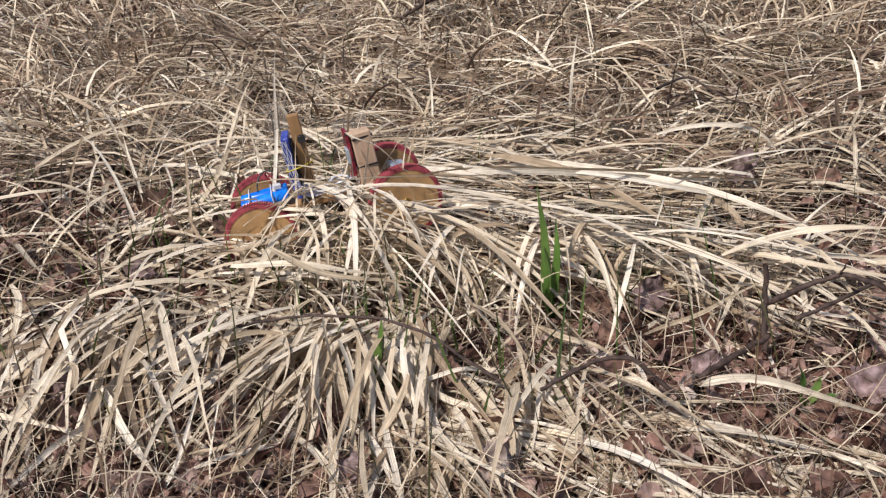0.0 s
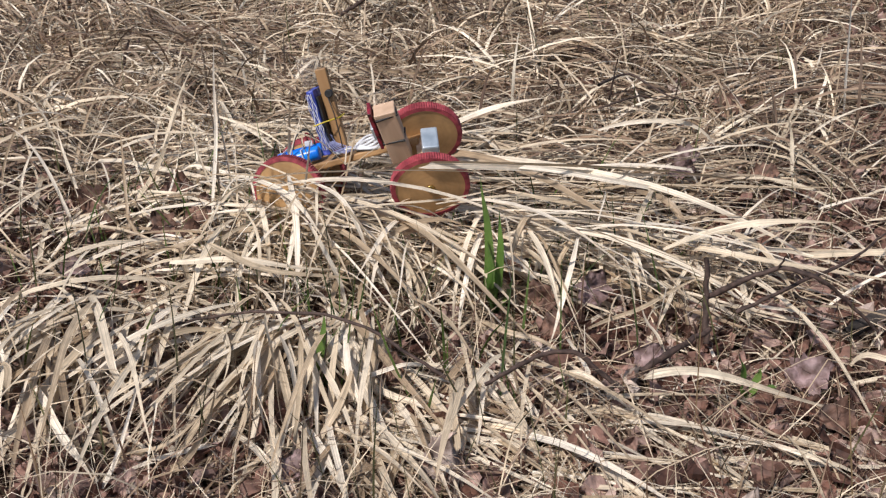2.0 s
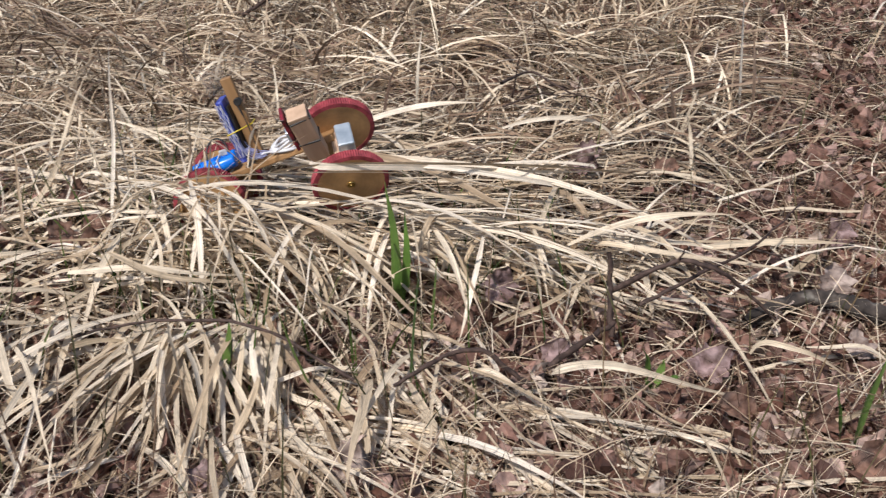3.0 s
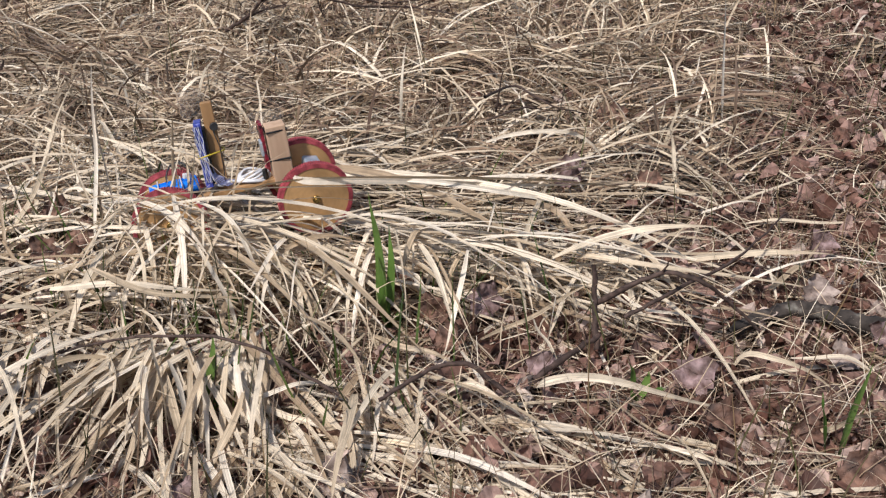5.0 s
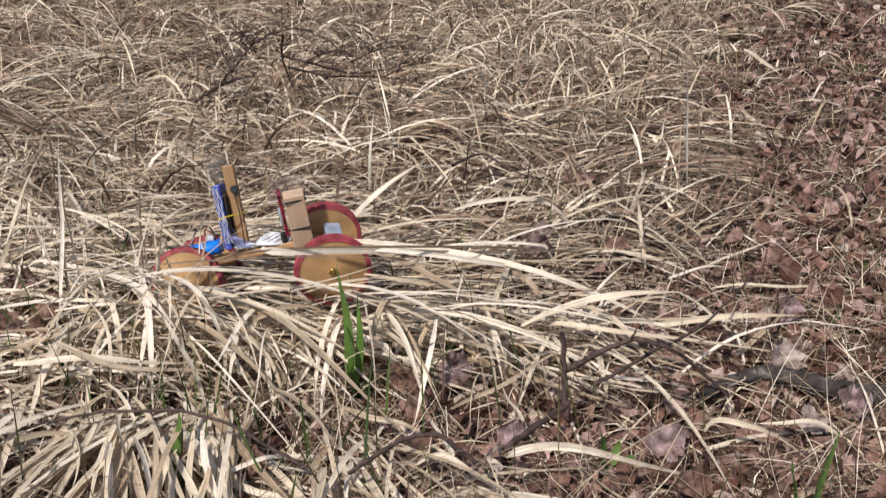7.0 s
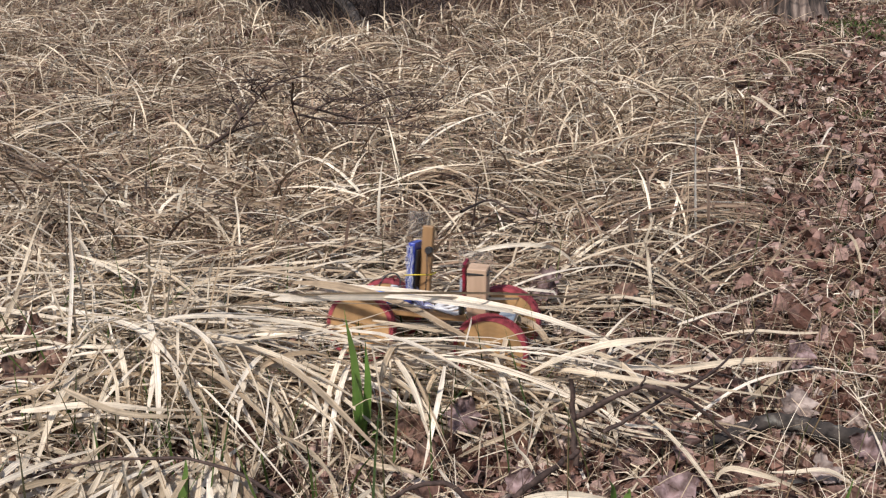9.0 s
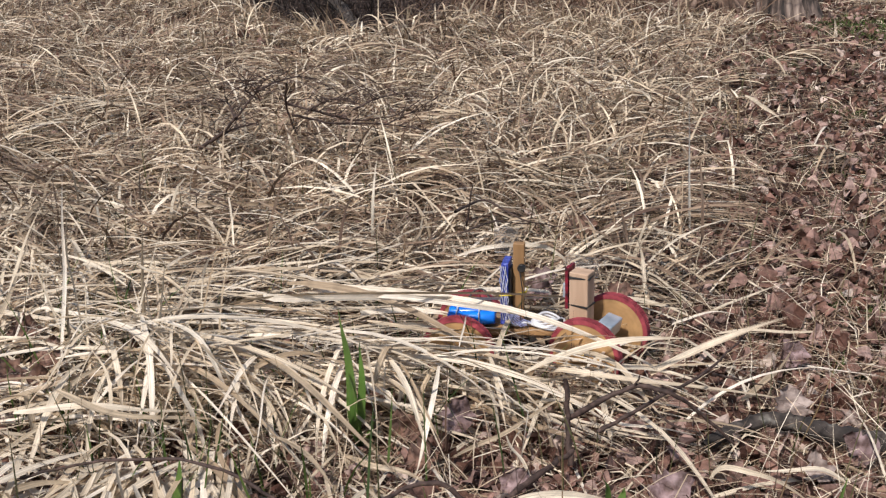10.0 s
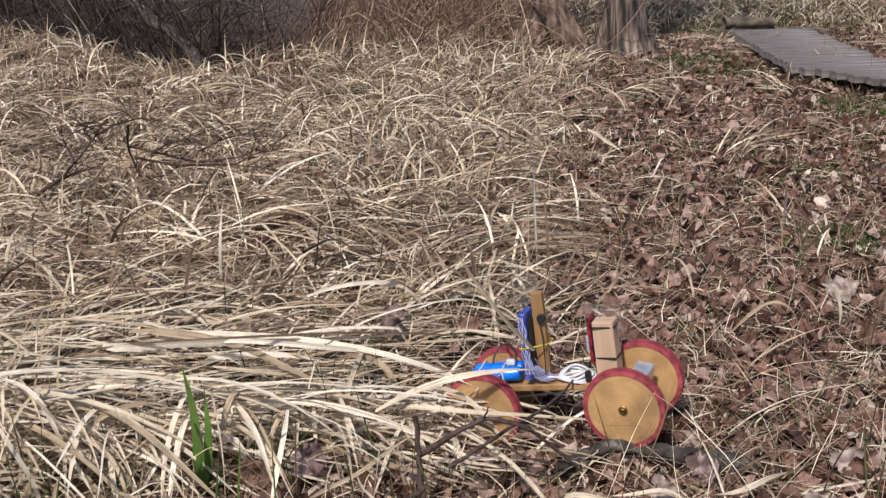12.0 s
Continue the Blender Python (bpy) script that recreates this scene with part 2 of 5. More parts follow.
def ribbons(x, y, head, length, width, a0, a1, lay, turn=0.0, twist=0.0, bend=1.0, nseg=6, fold=False, lift=0.0, kinked=0.0):
    """Blades of grass as arched strips: elevation runs from a0 to a1 along the blade, and no blade sinks under its layer."""
    n = len(x)
    col = lambda v: np.broadcast_to(np.asarray(v, float), (n,))[:, None]
    s = np.linspace(0, 1, nseg + 1)[None, :]
    mid = (s[:, 1:] + s[:, :-1]) / 2
    el = col(a0) + (col(a1) - col(a0)) * mid ** col(bend)
    hd = col(head) + col(turn) * mid + 0.05 * np.sin(mid * 7 + col(x) * 97)
    if kinked:
        # some blades are broken over at one point
        broken = (np.random.uniform(0, 1, (n, 1)) < kinked) * (mid > np.random.uniform(0.3, 0.8, (n, 1)))
        el = el - broken * np.random.uniform(0.5, 1.4, (n, 1))
        hd = hd + broken * np.random.uniform(-1.0, 1.0, (n, 1))
    step = col(length) / nseg
    zero = np.zeros((n, 1))
    px = col(x) + np.hstack([zero, np.cumsum(np.cos(el) * np.cos(hd) * step, 1)])
    py = col(y) + np.hstack([zero, np.cumsum(np.cos(el) * np.sin(hd) * step, 1)])
    pz = col(lift) + np.hstack([zero, np.cumsum(np.sin(el) * step, 1)])
    pz = np.maximum(pz, col(lay) * np.minimum(1, s * 4)) + gz(px, py)
    P = np.stack([px, py, pz], -1)
    T = np.gradient(P, axis=1)
    T /= np.linalg.norm(T, axis=2, keepdims=True) + 1e-9
    hh = col(head) + col(turn) * s
    side = np.stack([-np.sin(hh), np.cos(hh), np.zeros_like(hh)], -1)
    nor = np.cross(T, side)
    tw = (col(twist) * (0.35 + s))[:, :, None]
    side2 = side * np.cos(tw) + nor * np.sin(tw)
    nor2 = np.cross(T, side2)
    w = (col(width) * np.minimum(1, 1.9 * (1 - s) ** 0.9 + 0.04) * (0.5 + 0.5 * np.minimum(1, s * 5)))[:, :, None] / 2
    rows = [P - side2 * w, P + side2 * w] if not fold else [P - side2 * w, P - nor2 * w * 0.35, P + side2 * w]
    k = len(rows)
    V = np.stack(rows, 2).reshape(-1, 3)
    base = (np.arange(n) * (nseg + 1) * k)[:, None, None] + (np.arange(nseg) * k)[None, :, None]
    F = []
    for j in range(k - 1):
        q = np.array([j, j + 1, j + 1 + k, j + k])
        F.append((base + q).reshape(-1, 4))
    return V, np.concatenate(F)


def leaf_mesh_arrays(x, y, lift, size, head, tilt_x, tilt_y, curl, bend, fine=False):
    """Curled dead leaves, three points across (four for fine ones)."""
    n = len(x)
    nu, nv = (6, 4) if fine else (5, 3)
    u = np.linspace(-0.5, 0.5, nu)
    half = 0.38 * np.sin(np.clip((u + 0.5) * 0.96 + 0.03, 0, 1) ** 0.8 * math.pi) ** 0.8
    across = np.linspace(-1, 1, nv)
    U = np.repeat(u, nv)
    W = np.tile(across, nu) * np.repeat(half, nv)
    k = nu * nv
    lx = size[:, None] * U[None]
    wob = 1 + 0.32 * np.random.uniform(-1, 1, (n, k))
    ly = size[:, None] * W[None] * wob * np.random.uniform(0.8, 1.35, (n, 1))
    wave = np.sin(U[None] * np.random.uniform(4, 9, (n, 1)) + W[None] * np.random.uniform(-6, 6, (n, 1)) + np.random.uniform(0, 6, (n, 1)))
    lz = size[:, None] * (curl[:, None] * (W[None] ** 2) * 3 + bend[:, None] * (U[None] ** 2) + 0.15 * wave + 0.07 * np.random.uniform(-1, 1, (n, k)))
    cx, sx, cy, sy = np.cos(tilt_x)[:, None], np.sin(tilt_x)[:, None], np.cos(tilt_y)[:, None], np.sin(tilt_y)[:, None]
    ly, lz = ly * cx - lz * sx, ly * sx + lz * cx
    lx, lz = lx * cy + lz * sy, -lx * sy + lz * cy
    c, s = np.cos(head)[:, None], np.sin(head)[:, None]
    gx, gy = x[:, None] + lx * c - ly * s, y[:, None] + lx * s + ly * c
    lz = lz - lz.min(1, keepdims=True)
    V = np.stack([gx, gy, lz + lift[:, None] + gz(x, y)[:, None]], -1).reshape(-1, 3)
    q = []
    for i in range(nu - 1):
        for j in range(nv - 1):
            q.append([i * nv + j, i * nv + j + 1, i * nv + j + nv + 1, i * nv + j + nv])
    F = (np.arange(n)[:, None, None] * k + np.array(q)[None]).reshape(-1, 4)
    return V, F


def tube_arrays(points, r0, r1, sides=7, knot=0.0):
    """A tapered tube along points."""
    P = np.asarray(points, float)
    T = np.gradient(P, axis=0)
    T /= np.linalg.norm(T, axis=1, keepdims=True) + 1e-9
    up = np.array([0.31, 0.2, 0.93])
    A = np.cross(T, up)
    A /= np.linalg.norm(A, axis=1, keepdims=True) + 1e-9
    B = np.cross(T, A)
    r = np.linspace(r0, r1, len(P)) * (1 + knot * np.random.uniform(-1, 1, len(P)))
    a = np.arange(sides) * 2 * math.pi / sides
    V = P[:, None] + r[:, None, None] * (np.cos(a)[None, :, None] * A[:, None] + np.sin(a)[None, :, None] * B[:, None])
    F = []
    for i in range(len(P) - 1):
        for j in range(sides):
            k = (j + 1) % sides
            F.append([i * sides + j, i * sides + k, (i + 1) * sides + k, (i + 1) * sides + j])
    return V.reshape(-1, 3), np.array(F)


def joined(parts):
    V, F, off = [], [], 0
    for v, f in parts:
        V.append(v)
        F.append(f + off)
        off += len(v)
    return np.concatenate(V), np.concatenate(F)


def bent(a, b, sag=0.0, wiggle=0.0, n=9):
    """A bent line from a to b that bows upward by sag."""
    a, b = np.array(a, float), np.array(b, float)
    s = np.linspace(0, 1, n)[:, None]
    p = a + (b - a) * s
    p[:, 2] += (4 * sag * s * (1 - s))[:, 0]
    p[1:-1] += np.random.uniform(-wiggle, wiggle, (n - 2, 3))
    return p


def part(name, bm, mat, parent=None, label=""):
    """Links a bmesh as one mesh object under a thing or part."""
    me = bpy.data.meshes.new(name)
    bm.normal_update()
    bm.to_mesh(me)
    bm.free()
    me.materials.append(mat)
    ob = new(name, me)
    ob.parent = parent
    return tagged(ob, label) if label else ob


def block(size, at=(0, 0, 0), turn=(0, 0, 0), bevel=0.0015, bm=None):
    bm = bm or bmesh.new()
    one = bmesh.new()
    bmesh.ops.create_cube(one, size=1, matrix=Matrix.Diagonal((*size, 1)))
    if bevel:
        bmesh.ops.bevel(one, geom=one.edges[:], offset=bevel, segments=2, affect="EDGES", profile=0.5)
    bmesh.ops.transform(one, matrix=pose(*at, *turn), verts=one.verts[:])
    me = bpy.data.meshes.new("piece")
    one.to_mesh(me)
    one.free()
    bm.from_mesh(me)
    bpy.data.meshes.remove(me)
    return bm


def round_bar(r, length, at=(0, 0, 0), turn=(0, 0, 0), sides=20, bevel=0.001, bm=None):
    bm = bm or bmesh.new()
    one = bmesh.new()
    bmesh.ops.create_cone(one, cap_ends=True, segments=sides, radius1=r, radius2=r, depth=length)
    rim = [e for e in one.edges if abs(e.verts[0].co.z - e.verts[1].co.z) < 1e-6]
    bmesh.ops.bevel(one, geom=rim, offset=bevel, segments=2, affect="EDGES", profile=0.5)
    bmesh.ops.transform(one, matrix=pose(*at, *turn), verts=one.verts[:])
    for f in one.faces:
        f.smooth = len(f.verts) == 4
    me = bpy.data.meshes.new("piece")
    one.to_mesh(me)
    one.free()
    bm.from_mesh(me)
    bpy.data.meshes.remove(me)
    return bm


def wire(points, r, bm=None, sides=6):
    bm = bm or bmesh.new()
    V, F = tube_arrays(points, r, r, sides)
    me = mesh_from("piece", V, F, [])
    bm.from_mesh(me)
    bpy.data.meshes.remove(me)
    return bm


# ---- ground: one sheet out to the horizon ----
def make_ground():
    xs = np.concatenate([[-400, -120, -40, -15, -8, -5], np.arange(-3.5, 6.01, 0.06), [8, 12, 25, 60, 150, 400]])
    ys = np.concatenate([[-400, -100, -30, -10, -4, -1.5], np.arange(-0.6, 8.5, 0.06), [9, 10, 12, 15, 20, 30, 60, 150, 400]])
    X, Y = np.meshgrid(xs, ys)
    near = (np.abs(X) < 7) & (Y > -1) & (Y < 9)
    Zs = gz(X, Y) + near * np.random.uniform(-0.006, 0.006, X.shape)
    V = np.stack([X, Y, Zs], -1).reshape(-1, 3)
    w = len(xs)
    i, j = np.meshgrid(np.arange(len(ys) - 1), np.arange(w - 1), indexing="ij")
    F = np.stack([i * w + j, i * w + j + 1, (i + 1) * w + j + 1, (i + 1) * w + j], -1).reshape(-1, 4)
    tagged(new("ground", mesh_from("ground", V, F, [SOIL])), "dark brown soil under matted grass and leaf litter", "ground", kind="structure")


make_ground()


# ---- the small rolling robot ----
WHEEL_R, AXLE_Z, HALF_TRACK, PIVOT = 0.0552, 0.06, 0.055, 0.1025


def wheel_parts(robot):
    """A slice of a log with a red serrated band round it and a brass screw in the middle."""
    disc = round_bar(WHEEL_R - 0.0035, 0.013, turn=(90, 0, 0), sides=56, bevel=0.0012)
    w = part("wheel", disc, SLICE, robot)
    bm, teeth = bmesh.new(), 96
    ring = []
    for i in range(teeth * 2):
        a = i * math.pi / teeth
        out = WHEEL_R + (0.0007 if i % 2 else -0.0008)
        q = []
        for rad, yy in ((WHEEL_R - 0.0065, -0.0074), (out, -0.0066), (out, 0.0066), (WHEEL_R - 0.0065, 0.0074)):
            q.append(bm.verts.new((rad * math.cos(a), yy, rad * math.sin(a))))
        ring.append(q)
    for i, q in enumerate(ring):
        r = ring[(i + 1) % len(ring)]
        for k in range(4):
            bm.faces.new((q[k], q[(k + 1) % 4], r[(k + 1) % 4], r[k]))
    bmesh.ops.recalc_face_normals(bm, faces=bm.faces[:])
    part("tread", bm, TREAD, w, "dark red serrated rubber tread")
    hub = round_bar(0.0062, 0.004, (0, -0.0075, 0), (90, 0, 0), 16, 0.001)
    round_bar(0.0035, 0.007, (0, -0.0085, 0), (90, 0, 0), 6, 0.0005, hub)
    part("hub_screw", hub, BRASS, w, "small brass hub screw and washer")
    return w


def make_robot():
    robot = tagged(new("robot_car"), "small homemade wooden robot car with log-slice wheels", "robot car")
    wheels = [wheel_parts(robot) for _ in range(4)]
    # chassis
    bm = block((0.215, 0.046, 0.010), (-0.008, 0, 0.079), bevel=0.002)
    block((0.03, 0.07, 0.012), (-0.1025, 0, 0.068), bevel=0.002, bm=bm)
    part("chassis", bm, POST_WOOD, robot, "planed pine plank chassis")
    part("rear_axle", round_bar(0.004, 0.112, (-0.1025, 0, 0.06), (90, 0, 0), 12), BRASS, robot)
    # battery pack and its wires
    bm = round_bar(0.0105, 0.072, (-0.088, -0.018, 0.099), (0, 90, 6), 24, 0.003)
    round_bar(0.0105, 0.072, (-0.090, 0.0035, 0.099), (0, 90, 6), 24, 0.003, bm)
    pack = part("battery_pack", bm, BLUE, robot, "two cells in blue shrink wrap")
    for k in (-0.022, 0.012):
        part("wrap_tie", block((0.002, 0.046, 0.0235), (-0.089 + k, -0.0075, 0.0995), (0, 0, 6), 0.0008), CABLE_WHITE, pack, "thin pale tie round the cells")
    part("plug", block((0.012, 0.009, 0.008), (-0.066, -0.012, 0.115), (0, 10, 20)), CABLE_WHITE, pack, "small white connector")
    arc = [(-0.062 - 0.036 * (1 - math.cos(a)) * 0.5, 0.0 + 0.018 * math.sin(a), 0.11 + 0.022 * math.sin(a)) for a in np.linspace(0, math.pi, 12)]
    part("wire", wire(arc, 0.0014), BLACK, robot, "looped black battery wire")
    arc = [(-0.055 - 0.05 * math.sin(a) * 0.6, 0.012 + 0.02 * math.sin(a), 0.105 + 0.02 * math.sin(a * 1.4)) for a in np.linspace(0, 2.6, 12)]
    part("wire", wire(arc, 0.0014), CABLE_RED, robot, "looped dark red battery wire")
    # post with its circuit board
    part("post", block((0.017, 0.011, 0.132), (-0.0160, -0.006, 0.149), (0, 3, 0), 0.0015), POST_WOOD, robot, "upright orange pine post")
    part("switch", round_bar(0.006, 0.008, (-0.0095, -0.0140, 0.178), (90, 0, 0), 18), BLACK, robot, "round black switch on the post")
    board = part("circuit_board", block((0.0105, 0.036, 0.096), (-0.0340, -0.012, 0.142), (0, 3, 0), 0.0006), BOARD_BLUE, robot, "blue circuit board edge on beside the post")
    part("header_strip", block((0.0030, 0.026, 0.082), (-0.0272, -0.012, 0.138), (0, 3, 0), 0.0006), BLACK, board, "black pin header block")
    for k in range(5):
        part("solder_row", block((0.0012, 0.0016, 0.078), (-0.0396, -0.025 + 0.0065 * k, 0.140), (0, 3, 0), 0.0003), CABLE_WHITE, board, "row of pale solder points")
    for k in range(6):
        y = -0.029 + 0.003 * k
        bm = wire([(-0.031 + 0.0015 * k, y, 0.165 - 0.012 * k), (-0.031, y - 0.003, 0.13), (-0.029, y - 0.005, 0.112), (-0.024 + 0.003 * k, y - 0.002, 0.097), (-0.010 + 0.003 * k, y + 0.004, 0.089)], 0.0009)
        part("wire", bm, CABLE_BLUE, robot, "thin blue-grey wire beside the circuit board")
    for k in range(6):
        x = -0.0385 + 0.0018 * k
        zig = [(x + 0.0016 * math.sin(2.1 * q + 2 * k), -0.0312 - 0.0006 * (q % 2), 0.186 - 0.0105 * q) for q in range(9)]
        part("wire", wire(zig, 0.0006), CABLE_WHITE if k % 2 else CABLE_BLUE, robot, "hair-thin wire along the circuit board")
    bm = wire([(-0.041, -0.031, 0.140), (-0.024, -0.032, 0.142), (-0.004, -0.016, 0.141), (-0.004, 0.006, 0.141), (-0.041, 0.010, 0.140), (-0.041, -0.031, 0.140)], 0.0011)
    part("yellow_band", bm, YELLOW, robot, "yellow elastic band round post and board")
    part("wire", wire([(-0.012, -0.016, 0.172), (-0.008, -0.024, 0.150), (-0.010, -0.024, 0.120), (-0.014, -0.020, 0.094)], 0.0009), BLACK, robot, "thin black wire from the switch")
    part("sensor_guard", block((0.036, 0.004, 0.040), (-0.034, 0.008, 0.214), (0, 2, 0), 0.001), CLEAR, robot, "smoky clear plastic plate behind the post")
    # cable coil on the plank
    bm = None
    for k in range(5):
        ring = [(0.026 + (0.026 - 0.0022 * k + 0.001 * math.sin(2 * a)) * math.cos(a), -0.006 + (0.018 - 0.001 * k) * math.sin(a), 0.0868 + 0.0026 * k + 0.003 * math.sin(2 * a + k)) for a in np.linspace(0, 2 * math.pi, 29)]
        bm = wire(ring, 0.0022, bm)
    part("cable_coil", bm, CABLE_WHITE, robot, "coil of white and grey cable")
    part("cable_tie", block((0.006, 0.009, 0.017), (0.046, -0.018, 0.092), (0, 0, -30), 0.002), BLACK, robot, "black tie round the coiled cable")
    lead = [(0.004, -0.014, 0.090), (-0.008, -0.020, 0.094), (-0.020, -0.022, 0.090), (-0.034, -0.020, 0.096)]
    part("wire", wire(lead, 0.0018), CABLE_WHITE, robot, "white lead from the coil to the post")
    # steered front: axle, upright block with a strapped board, motor
    bm = round_bar(0.004, 0.112, (0, 0, 0.06), (90, 0, 0), 12)
    block((0.022, 0.072, 0.012), (0, 0, 0.068), bevel=0.0015, bm=bm)
    axle = part("front_axle", bm, PLANED, robot, "pine bar over the front axle")
    up = part("upright_block", block((0.030, 0.026, 0.092), (-0.031, 0.005, 0.119), (0, 2, 0), 0.0015), PLANED, robot, "upright planed pine block")
    for z in (0.113, 0.157):
        part("strap", block((0.0322, 0.0282, 0.003), (-0.031 + 0.035 * (z - 0.119), 0.005, z), (0, 2, 6 if z > 0.13 else -5), 0.0008), BLACK, up, "black elastic strap")
    part("sensor_board", block((0.005, 0.026, 0.066), (-0.0505, 0.007, 0.138), (0, 2, 0), 0.0008), BOARD_RED, up, "red circuit board strapped to the block")
    part("sensor_chip", block((0.004, 0.018, 0.022), (-0.0545, 0.003, 0.134), (0, 2, 0), 0.0008), SILVER, up, "small silver module")
    part("board_cover", block((0.052, 0.004, 0.03), (-0.037, 0.022, 0.167), (0, 2, 0), 0.001), CLEAR, up, "smoky clear plastic strip behind the block")
    motor = part("motor", block((0.024, 0.044, 0.024), (0.012, 0.004, 0.083), (0, 14, 0), 0.0025), SILVER, robot, "blue-silver motor box on the front axle")
    return robot, wheels, axle, up, motor


robot, wheels, front_axle, upright, motor = make_robot()

# time, place and lean of the car, and how far its front axle is steered and rocked
DRIVE = [
    (0, pose(-0.435, 1.391, 0.006, 0.0, -10.5, 14.6), 13.1, 0),
    (0.5, pose(-0.404, 1.384, 0.008, -1.5, -5.3, 11.9), 12.2, 0),
    (1, pose(-0.352, 1.378, 0.040, -9.0, -10.0, 0.5), 3.5, 22),
    (1.5, pose(-0.316, 1.404, 0.053, -8.0, -16.5, -4.7), 4.2, 28),
    (2, pose(-0.291, 1.408, 0.055, -7.0, -17.0, -3.3), 8.3, 30),
    (2.5, pose(-0.272, 1.420, 0.052, -3.0, -20.0, -3.6), 10.6, 30),
    (3, pose(-0.273, 1.450, 0.044, -2.0, -21.0, 0.8), 5.0, 29),
    (3.5, pose(-0.260, 1.462, 0.040, -1.0, -23.0, 3.2), 7.8, 25),
    (5.5, pose(-0.351, 1.420, 0.012, -8.2, -3.3, 14.0), 5.0, 3),
    (6, pose(-0.367, 1.375, 0.015, -7.0, -2.0, 6.5), 6.0, 4),
    (6.5, pose(-0.299, 1.448, 0.020, -13.0, -12.0, -4.5), 10.4, 26),
    (7, pose(-0.239, 1.442, 0.023, -14.0, -12.5, -1.0), 10.8, 21),
    (7.5, pose(-0.199, 1.466, 0.004, -5.0, -11.9, 11.9), 12.1, 0),
    (9.5, pose(0.077, 1.468, -0.026, -13.0, -0.3, -26.0), 3.0, 16),
    (10, pose(0.154, 1.439, -0.032, -1.4, -2.8, -13.5), -18.6, 0),
    (10.5, pose(0.215, 1.384, -0.026, -7.4, -10.8, -22.2), -14.3, 0),
    (11, pose(0.284, 1.393, -0.028, -20.4, -18.0, -18.5), -9.9, 0),
    (11.5, pose(0.342, 1.320, -0.001, 10.4, -8.3, -25.6), -16.4, 0),
    (12, pose(0.402, 1.292, -0.012, -1.9, -11.2, -30.4), -2.3, 0),
]


def motions():
    walk(robot, [(t, m) for t, m, _, _ in DRIVE])
    walk(leaning_blade, [
        (0, pose(-0.375, 1.500, 0.078, 0, -6, 0)),
        (0.5, pose(-0.340, 1.500, 0.074, 0, -42, 0)),
        (1, pose(-0.273, 1.500, 0.107, 0, -35, 0)),
        (1.5, pose(-0.218, 1.500, 0.125, 0, -46, 0)),
        (2, pose(-0.214, 1.500, 0.130, 0, -32, 0)),
        (2.5, pose(-0.190, 1.500, 0.136, 0, -24, 0)),
        (3.5, pose(-0.169, 1.550, 0.148, 0, -20, 0)),
        (5.5, pose(-0.295, 1.500, 0.064, 0, -10, 0)),
        (6.5, pose(-0.207, 1.500, 0.112, 0, -48, 0)),
        (7.5, pose(-0.111, 1.500, 0.081, 0, -54, 0)),
        (9.5, pose(-0.111, 1.500, 0.051, 0, -8, 0)),
        (12, pose(-0.111, 1.500, 0.051, 0, -6, 0)),
    ])
    walk(flicked_blade, [
        (0, pose(0.315, 1.300, 0.038, 0, -8, 0)),
        (9.5, pose(0.315, 1.300, 0.038, 0, -12, 0)),
        (10, pose(0.301, 1.300, 0.037, 0, -30, 0)),
        (10.5, pose(0.324, 1.300, 0.066, 0, -70, 0)),
        (11, pose(0.357, 1.280, 0.093, 0, -68, 0)),
        (11.5, pose(0.340, 1.280, 0.098, 0, -98, 0)),
        (12, pose(0.345, 1.280, 0.125, 0, -132, 0)),
    ])
    times = np.arange(0, 12.01, 0.25)
    key_t = [t for t, _, _, _ in DRIVE]
    steer = np.interp(times, key_t, [s for _, _, s, _ in DRIVE])
    rock = np.interp(times, key_t, [k for _, _, _, k in DRIVE])
    path = np.array([[np.interp(t, key_t, [m.translation[k] for _, m, _, _ in DRIVE]) for k in range(2)] for t in times])
    yaw = np.interp(times, key_t, [m.to_euler().z for _, m, _, _ in DRIVE])
    ahead = np.diff(path, axis=0, prepend=path[:1])
    roll = np.degrees(np.cumsum(ahead[:, 0] * np.cos(yaw) + ahead[:, 1] * np.sin(yaw)) / WHEEL_R)
    pivot = pose(PIVOT, 0, 0)
    for ob in (front_axle, upright, motor):
        walk(ob, [(float(t), pivot @ pose(0, 0, 0, float(k), 0, float(s))) for t, s, k in zip(times, steer, rock)])
    for w, (front, side) in zip(wheels, ((1, -1), (1, 1), (-1, -1), (-1, 1))):
        rows = []
        for t, s, a, k in zip(times, steer, roll, rock):
            base = pivot @ pose(0, 0, 0, float(k), 0, float(s)) if front > 0 else pose(-PIVOT, 0, 0)
            rows.append((float(t), base @ pose(0, side * HALF_TRACK, AXLE_Z) @ pose(0, 0, 0, 0, float(a) + 40 * side + 25 * front, 0)))
        walk(w, rows)


